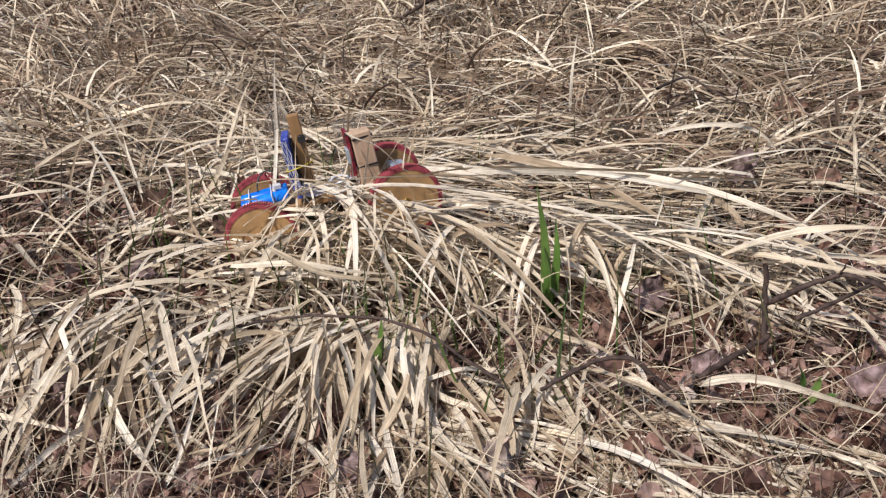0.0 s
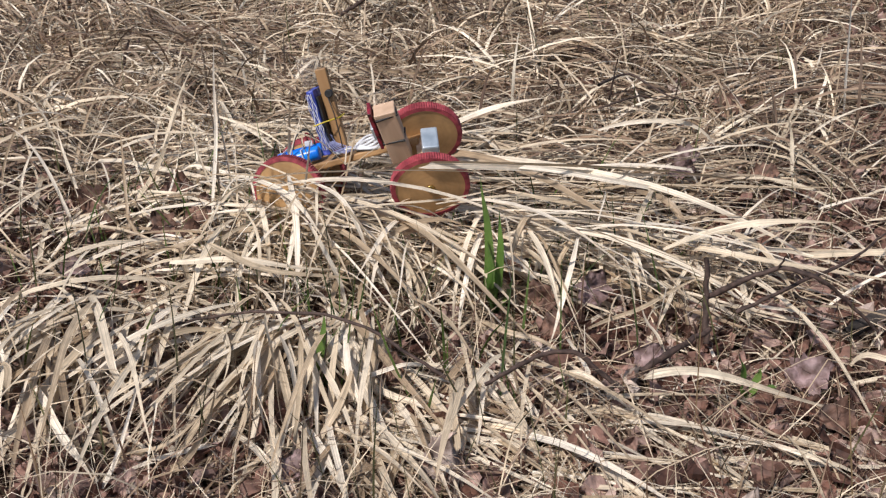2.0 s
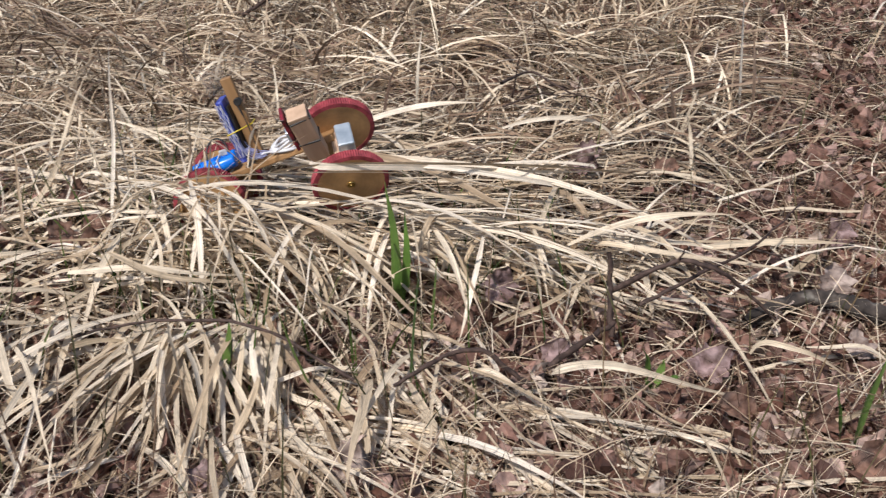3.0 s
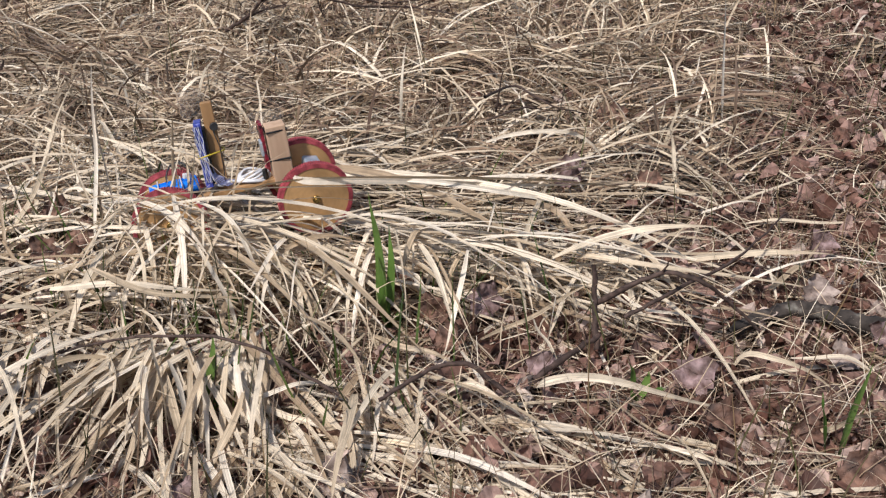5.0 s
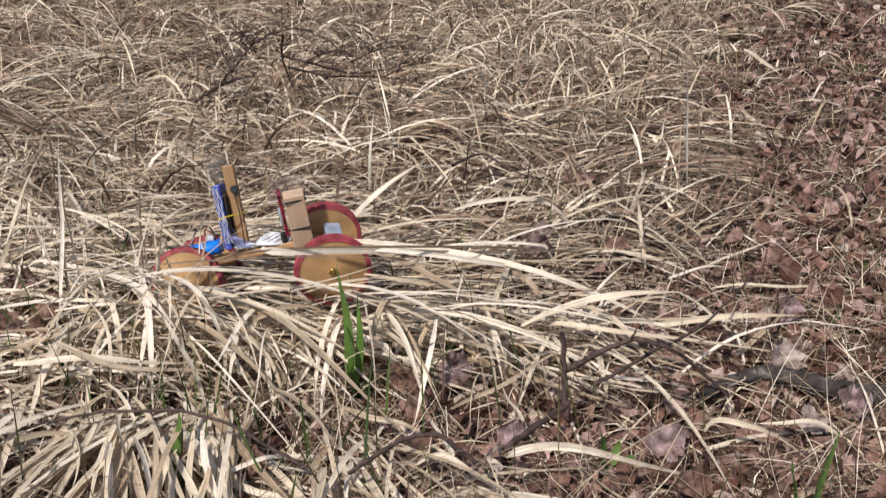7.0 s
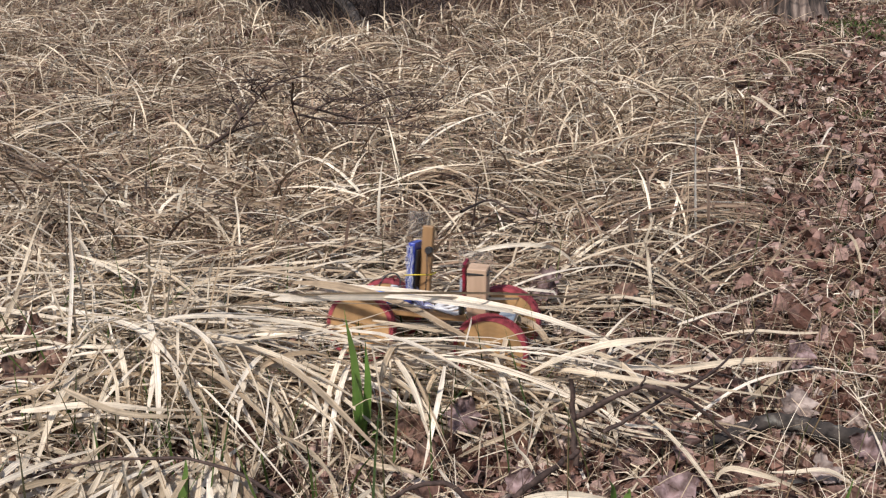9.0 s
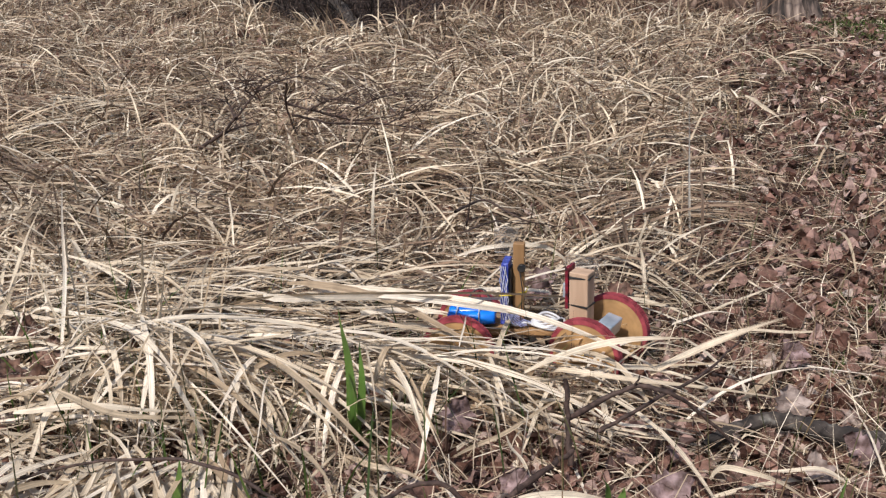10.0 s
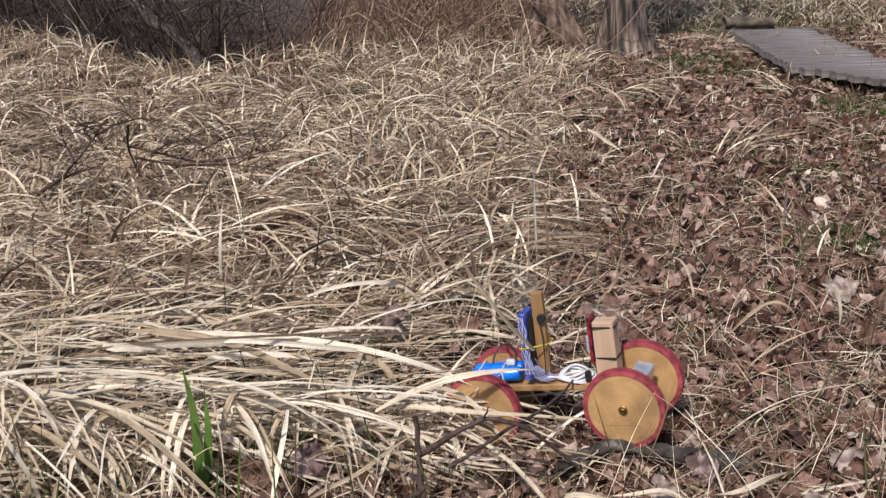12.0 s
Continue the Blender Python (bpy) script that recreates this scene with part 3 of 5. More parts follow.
# ---- boardwalk ----
def make_boardwalk():
    walkway = tagged(new("boardwalk"), "weathered grey plank boardwalk with a raked end in the grass", "boardwalk", kind="structure")
    level = ground_at(2.4, 4.6) + 0.055
    # boards across a strip 0.44 m wide, cut back slantwise at the near end
    count = 26
    for k in range(count):
        y = 5.43 - 1.88 * (k + 0.5) / count
        x0 = 2.436 + 0.219 * (y - 5.43) if y > 4.155 else 2.155 + 0.43 * (4.155 - y)
        x1 = 2.885 + 0.219 * (y - 5.43)
        p = part("plank", block((x1 - x0, 0.0712, 0.03), bevel=0.002), DECK, walkway)
        p.matrix_basis = pose((x0 + x1) / 2 + 0.004 * math.sin(k * 2.1), y, level + 0.0025 * math.sin(k * 1.7), 0.4 * math.sin(k * 2.9), 0.5 * math.sin(k), -4 + 0.9 * math.sin(k * 1.3))
    for a, b in (((2.50, 5.40), (2.21, 4.10)), ((2.80, 5.40), (2.45, 3.80))):
        p = part("bearer", block((math.hypot(b[0] - a[0], b[1] - a[1]), 0.05, 0.07), bevel=0.006), OLD_WOOD, walkway, "dark bearer under the planks")
        p.matrix_basis = pose((a[0] + b[0]) / 2, (a[1] + b[1]) / 2, level - 0.052, 0, 0, math.degrees(math.atan2(b[1] - a[1], b[0] - a[0])))
    V, F = tube_arrays(bent((2.44, 5.52, 0), (2.72, 5.50, 0.0), 0.0, 0.004), 0.032, 0.028, 10, 0.08)
    ob = tagged(new("log_piece", mesh_from("log_piece", V, F, [OLD_WOOD])), "short brown log lying across the boardwalk's end", "log")
    ob.location.z = ground_at(2.5, 5.4) + 0.105
    b = block((0.62, 0.11, 0.028), bevel=0.004)
    ob = tagged(part("loose_board", b, OLD_WOOD), "dark loose board at the end of the boardwalk", "board")
    ob.matrix_basis = pose(2.70, 5.53, ground_at(2.6, 5.4) + 0.058, 0, 0, -5)


make_boardwalk()


# ---- trees ----
def make_tree(name_label, stems, base, bark, spread):
    tree = tagged(new("tree"), name_label, "tree")
    for (bx, by, tx, ty, r0, r1) in stems:
        z = ground_at(base[0] + bx, base[1] + by)
        n = 26
        s = np.linspace(0, 1, n) ** 1.7
        hgt = 3.2
        P = np.stack([base[0] + bx + tx * 0.4 * (1 - np.exp(-hgt * s / 0.4)), base[1] + by + ty * s, z - 0.05 + hgt * s], -1)
        P[:, :2] += 0.012 * np.sin(np.stack([s * 17, s * 13 + 1], -1))
        a = np.arange(28) * 2 * math.pi / 28
        flare = 1 + spread * np.exp(-s * hgt / 0.09)
        rad = (r0 + (r1 - r0) * s) * flare
        ridg = 1 + 0.17 * np.sin(5 * a + bx * 40 + 0.6 * np.sin(a))[None] * np.exp(-s * 3)[:, None] + 0.07 * np.sin(11 * a)[None] + np.random.uniform(-0.03, 0.03, (n, 28))
        V = P[:, None] + (rad[:, None] * ridg)[:, :, None] * np.stack([np.cos(a), np.sin(a), 0 * a], -1)[None]
        F = [[i * 28 + j, i * 28 + (j + 1) % 28, (i + 1) * 28 + (j + 1) % 28, (i + 1) * 28 + j] for i in range(n - 1) for j in range(28)]
        t = new("trunk", mesh_from("trunk", V.reshape(-1, 3), F, [bark]))
        t.parent = tree
        limbs = []
        top = P[-1]
        for k in range(7):
            st = P[14 + k] if 14 + k < n else top
            ang = k * 2.4 + bx * 9
            e = st + np.array([math.cos(ang) * 1.1, math.sin(ang) * 1.1, 1.0 + 0.2 * k])
            limbs.append(tube_arrays(bent(st, e, 0.1, 0.04), r1 * 0.55, 0.006, 7))
            for j in range(4):
                s2 = st + (e - st) * (0.4 + 0.15 * j)
                e2 = s2 + np.array([math.cos(ang + j * 1.9) * 0.5, math.sin(ang + j * 1.9) * 0.5, 0.35])
                limbs.append(tube_arrays(bent(s2, e2, 0.03, 0.02, 6), 0.012, 0.002, 5))
        V, F = joined(limbs)
        c = new("limbs", mesh_from("limbs", V, F, [bark]))
        c.parent = tree


make_tree("old tree with two bare pinkish stems leaning together", [(0.0, 0.0, 1.05, 0.2, 0.078, 0.05), (0.40, -0.08, -1.05, 0.2, 0.08, 0.05)], (1.22, 5.43), TRUNK_BARK, 0.3)
make_tree("old grey-brown split tree trunk with flared base", [(0.0, 0.0, -0.25, 0.2, 0.065, 0.05), (0.11, 0.03, -0.5, 0.3, 0.055, 0.04), (-0.10, 0.14, 0.3, 0.3, 0.05, 0.04)], (1.73, 5.0), SPLIT_BARK, 0.8)


# ---- brush in the hollow behind the bank ----
def make_thicket():
    n = 17000
    x = np.random.uniform(-4.2, 0.75, n)
    y = np.random.uniform(4.95, 8.6, n) + 1.1 * np.maximum(0, -0.5 - x)
    dens = np.random.uniform(0, 1, n) < (1 - 0.93 * smooth(-0.5, 0.25, x))
    x, y = x[dens], y[dens]
    n = len(x)
    u = np.random.uniform
    low = u(0, 1, n) < 0.86
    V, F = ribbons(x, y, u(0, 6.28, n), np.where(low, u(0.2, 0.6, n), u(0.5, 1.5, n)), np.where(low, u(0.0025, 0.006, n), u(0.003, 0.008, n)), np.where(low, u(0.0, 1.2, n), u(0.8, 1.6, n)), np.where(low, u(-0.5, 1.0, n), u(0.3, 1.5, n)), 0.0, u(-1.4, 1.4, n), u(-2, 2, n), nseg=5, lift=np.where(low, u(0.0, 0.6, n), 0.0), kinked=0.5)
    tagged(new("brush_thicket", mesh_from("brush_thicket", V, F, [THICKET])), "dense reddish-brown leafless brush in a hollow, its colour darkened for shade", "thicket", kind="stuff")
    n = 9000
    x, y = u(-0.55, 1.7, n), u(5.0, 8.4, n)
    keep = u(0, 1, n) < smooth(-0.55, 0.15, x) * (1 - 0.75 * smooth(0.8, 1.3, x) * (y < 6))
    x, y = x[keep], y[keep]
    n = len(x)
    V, F = ribbons(x, y, u(0, 6.28, n), u(0.12, 0.7, n), u(0.002, 0.006, n), u(0.1, 1.6, n), u(-0.8, 1.5, n), 0.0, u(-1, 1, n), u(-2, 2, n), nseg=5, kinked=0.3)
    tagged(new("tall_dry_weeds", mesh_from("tall_dry_weeds", V, F, [RED_WEED])), "reddish brown dry weeds at the edge of the brush", "dry weeds", kind="stuff")
    parts = [tube_arrays(bent((-0.95, 6.1, 0.35), (-0.28, 5.0, -0.03), 0.03, 0.02, 12), 0.018, 0.03, 9, 0.1)]
    parts.append(tube_arrays(bent((-0.7, 5.7, 0.25), (-0.9, 5.2, 0.12), 0.02, 0.02, 7), 0.009, 0.003, 6))
    parts.append(tube_arrays(bent((-0.55, 5.45, 0.15), (-0.25, 5.5, 0.3), 0.02, 0.02, 7), 0.008, 0.003, 6))
    V, F = joined(parts)
    tagged(new("fallen_branch", mesh_from("fallen_branch", V, F, [LOG_BARK])), "pale lichen-covered dead branch leaning into the brush", "branch")


make_thicket()


# ---- leaf litter ----
def litter_edge(y):
    """Where the straw gives way to leaf litter."""
    return 0.34 + 0.37 * (y - 1.7)


def wedge(n, y0, y1, power, left=0.46, right=0.66, pad=0.45):
    k = np.random.uniform(0, 1, n)
    e = 1 - power
    y = (y0 ** e + (y1 ** e - y0 ** e) * k) ** (1 / e) if abs(e) > 1e-6 else y0 * (y1 / y0) ** k
    x = np.random.uniform(-left * y - pad, right * y + pad)
    return x, y


def make_litter():
    x, y = wedge(72000, 0.45, 8.5, 0.6)
    clump = np.sin(x * 5.1 + 1) * np.sin(y * 4.3 + 2) * 0.5 + 0.5
    right = smooth(-0.35, 0.4, x - litter_edge(y) + 0.12 * np.sin(7 * y + 3 * x))
    p = 0.30 + 0.40 * clump * (1 - smooth(1.3, 2.0, y)) + 0.45 * right
    p = p * (1 - 0.35 * smooth(4.8, 6.5, y))
    keep = np.random.uniform(0, 1, len(x)) < p
    x, y = x[keep], y[keep]
    n = len(x)
    size = np.random.uniform(0.010, 0.026, n) + 0.022 * np.random.uniform(0, 1, n) ** 3
    size = size * (1 + 0.1 * smooth(2.0, 4.0, y))
    for fine, pick in ((True, y < 1.45), (False, y >= 1.45)):
        k = int(pick.sum())
        V, F = leaf_mesh_arrays(x[pick], y[pick], np.random.uniform(0.0, 0.014, k), size[pick], np.random.uniform(0, 6.28, k), np.random.normal(0, 0.55, k), np.random.normal(0, 0.55, k), np.random.uniform(-0.9, 1.5, k), np.random.uniform(-1.0, 1.3, k), fine)
        tagged(new("leaf_litter", mesh_from("leaf_litter", V, F, [LEAF], shade=False)), "layer of curled brown and mauve dead leaves on the ground", "leaf litter", kind="stuff")


make_litter()


# ---- straw ----
def rnd(a, b, n):
    return np.random.uniform(a, b, n)


def scatter(name, mat, label, category, x, y, nseg, *shape, **more):
    V, F = ribbons(x, y, *shape, nseg=nseg, **more)
    tagged(new(name, mesh_from(name, V, F, [mat], strip=(nseg + 1, 2))), label, category, kind="stuff")


def clumped(n, y0, y1, power, per, spread):
    """Roots in tufts, which thin out where the leaf litter begins."""
    tx, ty = wedge(n, y0, y1, power)
    keep = rnd(0, 1, n) < 1 - 0.985 * smooth(-0.4, 0.3, tx - litter_edge(ty)) * (1 - 0.35 * smooth(4.3, 5.5, ty))
    tx, ty = tx[keep], ty[keep]
    n = len(tx) * per
    return np.repeat(tx, per) + np.random.normal(0, spread, n), np.repeat(ty, per) + np.random.normal(0, spread, n), len(tx)


def make_straw():
    # fine straw that lies in all directions, crossed and slightly raised
    x, y = wedge(80000, 0.42, 7.5, 0.75)
    right = smooth(-0.3, 0.4, x - litter_edge(y) + 0.12 * np.sin(7 * y + 3 * x))
    bare = np.exp(-(((x - 0.03) / 0.16) ** 2 + ((y - 1.13) / 0.12) ** 2)) + np.exp(-(((x + 0.6) / 0.14) ** 2 + ((y - 1.36) / 0.12) ** 2))
    keep = rnd(0, 1, len(x)) < (1 - 0.3 * right) * (0.34 + 0.66 * smooth(1.5, 2.3, y)) * (1 - 0.75 * np.minimum(1, bare))
    x, y = x[keep], y[keep]
    n = len(x)
    raised = rnd(0, 1, n) < 0.3
    scatter("fine_straw", STRAW_FINE, "matted fine dry straw lying in all directions", "dry grass", x, y, 4, rnd(0, 6.28, n), rnd(0.05, 0.24, n) * (1 - 0.5 * right[keep]), rnd(0.0009, 0.0024, n) * (0.75 + 0.24 * y), rnd(0.0, 0.35, n) + raised * rnd(0.2, 1.1, n), rnd(-0.7, 0.1, n), rnd(0.001, 0.02, n) + raised * rnd(0, 0.02, n), rnd(-0.5, 0.5, n), rnd(-1, 1, n), kinked=0.15)
    # hair-thin straw through the near heap
    x, y = wedge(3600, 0.5, 1.9, 0.6)
    n = len(x)
    scatter("hair_straw", STRAW_FINE, "hair-thin dry straw threaded through the heap", "dry grass", x, y, 5, rnd(0, 6.28, n), rnd(0.06, 0.26, n), rnd(0.0006, 0.0012, n), rnd(0.1, 1.3, n), rnd(-1.0, 0.5, n), rnd(0.002, 0.03, n), rnd(-0.8, 0.8, n), rnd(-1, 1, n), lift=rnd(0, 0.03, n), kinked=0.3)
    # short bits of straw that lie over the leaves
    x, y = wedge(26000, 0.5, 6.5, 0.7)
    over = x > litter_edge(y) - 0.3
    x, y = x[over], y[over]
    n = len(x)
    scatter("straw_bits", STRAW_FINE, "short bits of fine straw lying over dead leaves", "dry grass", x, y, 3, rnd(0, 6.28, n), rnd(0.03, 0.14, n), rnd(0.0009, 0.0022, n) * (0.8 + 0.2 * y), rnd(0.0, 0.7, n), rnd(-0.6, 0.5, n), rnd(0.008, 0.028, n), rnd(-0.5, 0.5, n), rnd(-1, 1, n), lift=rnd(0.006, 0.02, n), kinked=0.2)
    # darker, older straw close to the soil
    x, y = wedge(26000, 0.42, 7.5, 0.75)
    n = len(x)
    scatter("weathered_straw", STRAW_DARK, "brown weathered straw close to the soil", "dry grass", x, y, 3, rnd(0, 6.28, n), rnd(0.05, 0.2, n), rnd(0.0012, 0.0035, n) * (0.8 + 0.2 * y), rnd(0.0, 0.5, n), rnd(-0.6, 0.0, n), rnd(0.001, 0.012, n), rnd(-0.8, 0.8, n), rnd(-1, 1, n))
    # short sedge leaves that stand up from the bank and droop at the tip
    x, y, tufts = clumped(1500, 1.75, 6.4, 0.55, 22, 0.05)
    n = len(x)
    lean = np.repeat(rnd(0, 6.28, tufts), 22)
    tall = np.repeat(rnd(0.6, 1.45, tufts), 22) * (1 - 0.4 * smooth(4.4, 4.9, y) * smooth(0.6, 1.0, x))
    scatter("drooping_sedge", STRAW_FINE, "short pale sedge leaves standing with drooping tips", "dry grass", x, y, 6, lean + np.random.normal(0, 1.0, n), rnd(0.06, 0.19, n) * tall, rnd(0.0022, 0.0068, n), rnd(0.5, 1.55, n), rnd(-1.5, 0.2, n), rnd(0.0, 0.02, n), rnd(-0.4, 0.4, n), rnd(-1.4, 1.4, n), bend=rnd(0.9, 2.6, n), kinked=0.25)
    # flattened tufts between them, combed one way each
    x, y, tufts = clumped(620, 1.6, 6.0, 0.6, 40, 0.035)
    n = len(x)
    lean = np.repeat(rnd(-0.8, 0.8, tufts) + np.where(rnd(0, 1, tufts) < 0.5, 0, math.pi), 40)
    scatter("flattened_straw_tufts", STRAW_FINE, "flattened tufts of pale dry grass over the bank", "dry grass", x, y, 6, lean + np.random.normal(0, 0.24, n), rnd(0.16, 0.38, n), rnd(0.0025, 0.0075, n), rnd(0.2, 0.9, n), rnd(-0.9, -0.1, n), rnd(0.005, 0.045, n), rnd(-0.3, 0.3, n), rnd(-0.8, 0.8, n), kinked=0.12)
    # thin upright stalks
    x, y = wedge(1500, 0.6, 6.5, 0.8)
    n = len(x)
    scatter("upright_stalks", STALK, "thin dark green and brown upright stalks", "stalks", x, y, 4, rnd(0, 6.28, n), rnd(0.05, 0.2, n), rnd(0.0012, 0.0026, n), rnd(1.1, 1.6, n), rnd(0.9, 1.7, n), 0.0, 0.0, rnd(-2, 2, n))
    # sparse tall sedge along the lip of the hollow
    x = np.concatenate([rnd(-0.5, 0.2, 260), rnd(-1.9, -0.7, 520), rnd(0.1, 1.2, 300)])
    y = 4.35 + 1.5 * np.maximum(0, -0.4 - x) + 0.4 * smooth(0.0, 0.4, x) + np.random.normal(0, 0.12, len(x))
    n = len(x)
    scatter("lip_sedge", STRAW_FINE, "pale sedge leaves arching over the lip of a hollow", "dry grass", x, y, 9, rnd(0, 6.28, n), rnd(0.12, 0.27, n), rnd(0.004, 0.0085, n), rnd(0.9, 1.55, n), rnd(-1.6, 0.9, n), 0.0, rnd(-0.3, 0.3, n), rnd(-1.2, 1.2, n), bend=rnd(1.0, 2.2, n), kinked=0.15)


make_straw()


def make_surround():
    """The same litter and straw all round, out of view."""
    x, y = rnd(-6, 8, 90000), rnd(-4, 11, 90000)
    out = (x < -0.46 * y - 0.4) | (x > 0.66 * y + 0.4) | (y < 0.5) | (y > 7.0)
    out &= ~((x < 0.5) & (y > 4.8))
    x, y = x[out], y[out]
    straw = rnd(0, 1, len(x)) < 0.85 - 0.35 * smooth(-0.2, 0.3, x - litter_edge(y)) * (y < 6)
    n = int(straw.sum())
    scatter("fine_straw", STRAW_FINE, "thin scatter of dry straw over the soil", "dry grass", x[straw], y[straw], 3, rnd(0, 6.28, n), rnd(0.12, 0.36, n), rnd(0.004, 0.010, n), rnd(0.0, 1.2, n), rnd(-0.9, 0.1, n), rnd(0.002, 0.03, n), rnd(-0.5, 0.5, n), rnd(-1, 1, n))
    x, y = x[~straw], y[~straw]
    n = len(x)
    V, F = leaf_mesh_arrays(x, y, rnd(0, 0.01, n), rnd(0.03, 0.07, n), rnd(0, 6.28, n), np.random.normal(0, 0.4, n), np.random.normal(0, 0.4, n), rnd(-0.5, 0.9, n), rnd(-0.6, 0.8, n))
    tagged(new("leaf_litter", mesh_from("leaf_litter", V, F, [LEAF])), "scattered brown dead leaves over the soil", "leaf litter", kind="stuff")
    # rough meadow beyond the trees and the boardwalk
    n = 26000
    x, y = rnd(0.6, 6, n), rnd(6.0, 11.5, n)
    scatter("meadow_grass", STRAW_FINE, "rough tan meadow grass beyond the trees", "dry grass", x, y, 3, rnd(0, 6.28, n), rnd(0.06, 0.2, n), rnd(0.004, 0.011, n), rnd(0.3, 1.5, n), rnd(-0.8, 0.6, n), 0.0, rnd(-0.5, 0.5, n), rnd(-1, 1, n))


make_surround()


def blade_object(tuft, V, F, mat, k):
    me = mesh_from("blade", V, F, [mat], strip=(len(V) // 3, 3))
    ob = new("blade", me)
    ob.parent = tuft
    return ob


def grass_tuft(label, name="dry_grass_tuft"):
    return tagged(new(name), label, "grass tuft")


def blade_tuft(label, cx, cy, spread, count, head, fan, length, width, rise, fall, lay, sx=None, bend=0.8, turn=0.32, lift=(0.0, 0.0)):
    """A tuft of broad flat blades combed one way, each folded along the middle."""
    n = count
    x, y = cx + np.random.normal(0, sx or spread, n), cy + np.random.normal(0, spread, n)
    V, F = ribbons(x, y, radians(head) + np.random.normal(0, radians(fan), n), rnd(*length, n), width[0] + (width[1] - width[0]) * rnd(0, 1, n) ** 1.7, rnd(*rise, n), rnd(*fall, n), rnd(*lay, n), rnd(-turn, turn, n), np.random.normal(0, 0.35, n), bend, 9, True, rnd(*lift, n), kinked=0.16)
    tuft = grass_tuft(label)
    V, one = V.reshape(n, -1, 3), ribbons(x[:1], y[:1], 0, 1, 1, 0, 0, 0, nseg=9, fold=True)[1]
    for k in range(n):
        blade_object(tuft, V[k], one, STRAW_WIDE, k)


def blade(tuft, root, crest, tip, width, mat=None):
    """One broad blade from root over crest to tip, folded along the middle and a little twisted."""
    a, m, b = (np.array(p) for p in (root, crest, tip))
    width = width * 1.35 if mat else min(width, 0.0118)
    n = 13
    s = np.linspace(0, 1, n)[:, None]
    c = 2 * m - (a + b) / 2
    P = a * (1 - s) ** 2 + 2 * c * s * (1 - s) + b * s ** 2
    P += 0.0025 * np.sin(s * 9 + a[0] * 40) * np.array([0.4, 1, 0.6])
    T = np.gradient(P, axis=0)
    T /= np.linalg.norm(T, axis=1, keepdims=True)
    flat = np.array([0.1, -0.35, 0.94])
    side = np.cross(T, flat)
    side /= np.linalg.norm(side, axis=1, keepdims=True)
    nor = np.cross(side, T)
    tw = (math.sin(a[0] * 50 + a[1] * 31) * 0.8 + 1.1 * math.sin(b[0] * 37) * s)
    side = side * np.cos(tw) + nor * np.sin(tw)
    nor = np.cross(side, T)
    w = width / 2 * 0.85 * np.minimum(1, 1.8 * (1 - s) ** 0.9 + 0.05) * np.minimum(1, 0.5 + 3 * s)
    V = np.stack([P - side * w, P - nor * w * 0.3, P + side * w], 1).reshape(-1, 3)
    F = [[i * 3 + j, i * 3 + j + 1, i * 3 + j + 4, i * 3 + j + 3] for i in range(n - 1) for j in (0, 1)]
    blade_object(tuft, V, F, mat or STRAW_WIDE, 0)


def twig_thing(label, name):
    return tagged(new(name), label, "twig")


def stem(twig, points, r0, r1, twigs=0):
    """A knotty stem through a few bends, with thin side twigs."""
    p = np.array(points)
    k = np.linspace(0, len(p) - 1, 5 * (len(p) - 1) + 1)
    q = np.stack([np.interp(k, np.arange(len(p)), p[:, j]) for j in range(3)], 1)
    q[1:-1] = (q[:-2] + 2 * q[1:-1] + q[2:]) / 4
    q[1:-1] += np.random.uniform(-r0, r0, (len(q) - 2, 3)) * 0.35
    V, F = tube_arrays(q, r0, r1, 7, 0.12)
    ob = new("stem", mesh_from("stem", V, F, [TWIG]))
    ob.parent = twig
    for k in range(twigs):
        a = q[np.random.randint(2, len(q))]
        b = a + np.random.uniform((-0.13, -0.06, -0.02), (0.13, 0.06, 0.07))
        V, F = tube_arrays(bent(a, b, 0.01, 0.004, 7), 0.0012, 0.0006, 5)
        side = new("side_twig", mesh_from("side_twig", V, F, [TWIG]))
        side.parent = twig


def fallen_log(points):
    log = tagged(new("fallen_log"), "short lichen-spotted dark log half sunk in dead leaves", "log")
    p = np.array(points)
    k = np.linspace(0, len(p) - 1, 6 * (len(p) - 1) + 1)
    q = np.stack([np.interp(k, np.arange(len(p)), p[:, j]) for j in range(3)], 1)
    q[1:-1] = (q[:-2] + 2 * q[1:-1] + q[2:]) / 4
    V, F = tube_arrays(q, 0.007, 0.0145, 18, 0.2)
    V = V + np.random.uniform(-0.0018, 0.0018, V.shape)
    V[:, 2] += 0.004
    ob = new("bark", mesh_from("bark", V, F, [LOG_BARK]))
    ob.parent = log
    end = q[-1]
    V, F = tube_arrays(np.array([end - [0.02, 0, 0], end + [0.012, 0, 0.004], end + [0.03, 0, 0.0]]), 0.014, 0.006, 12, 0.1)
    ob = new("broken_end", mesh_from("broken_end", V, F, [OLD_WOOD]))
    ob.parent = log


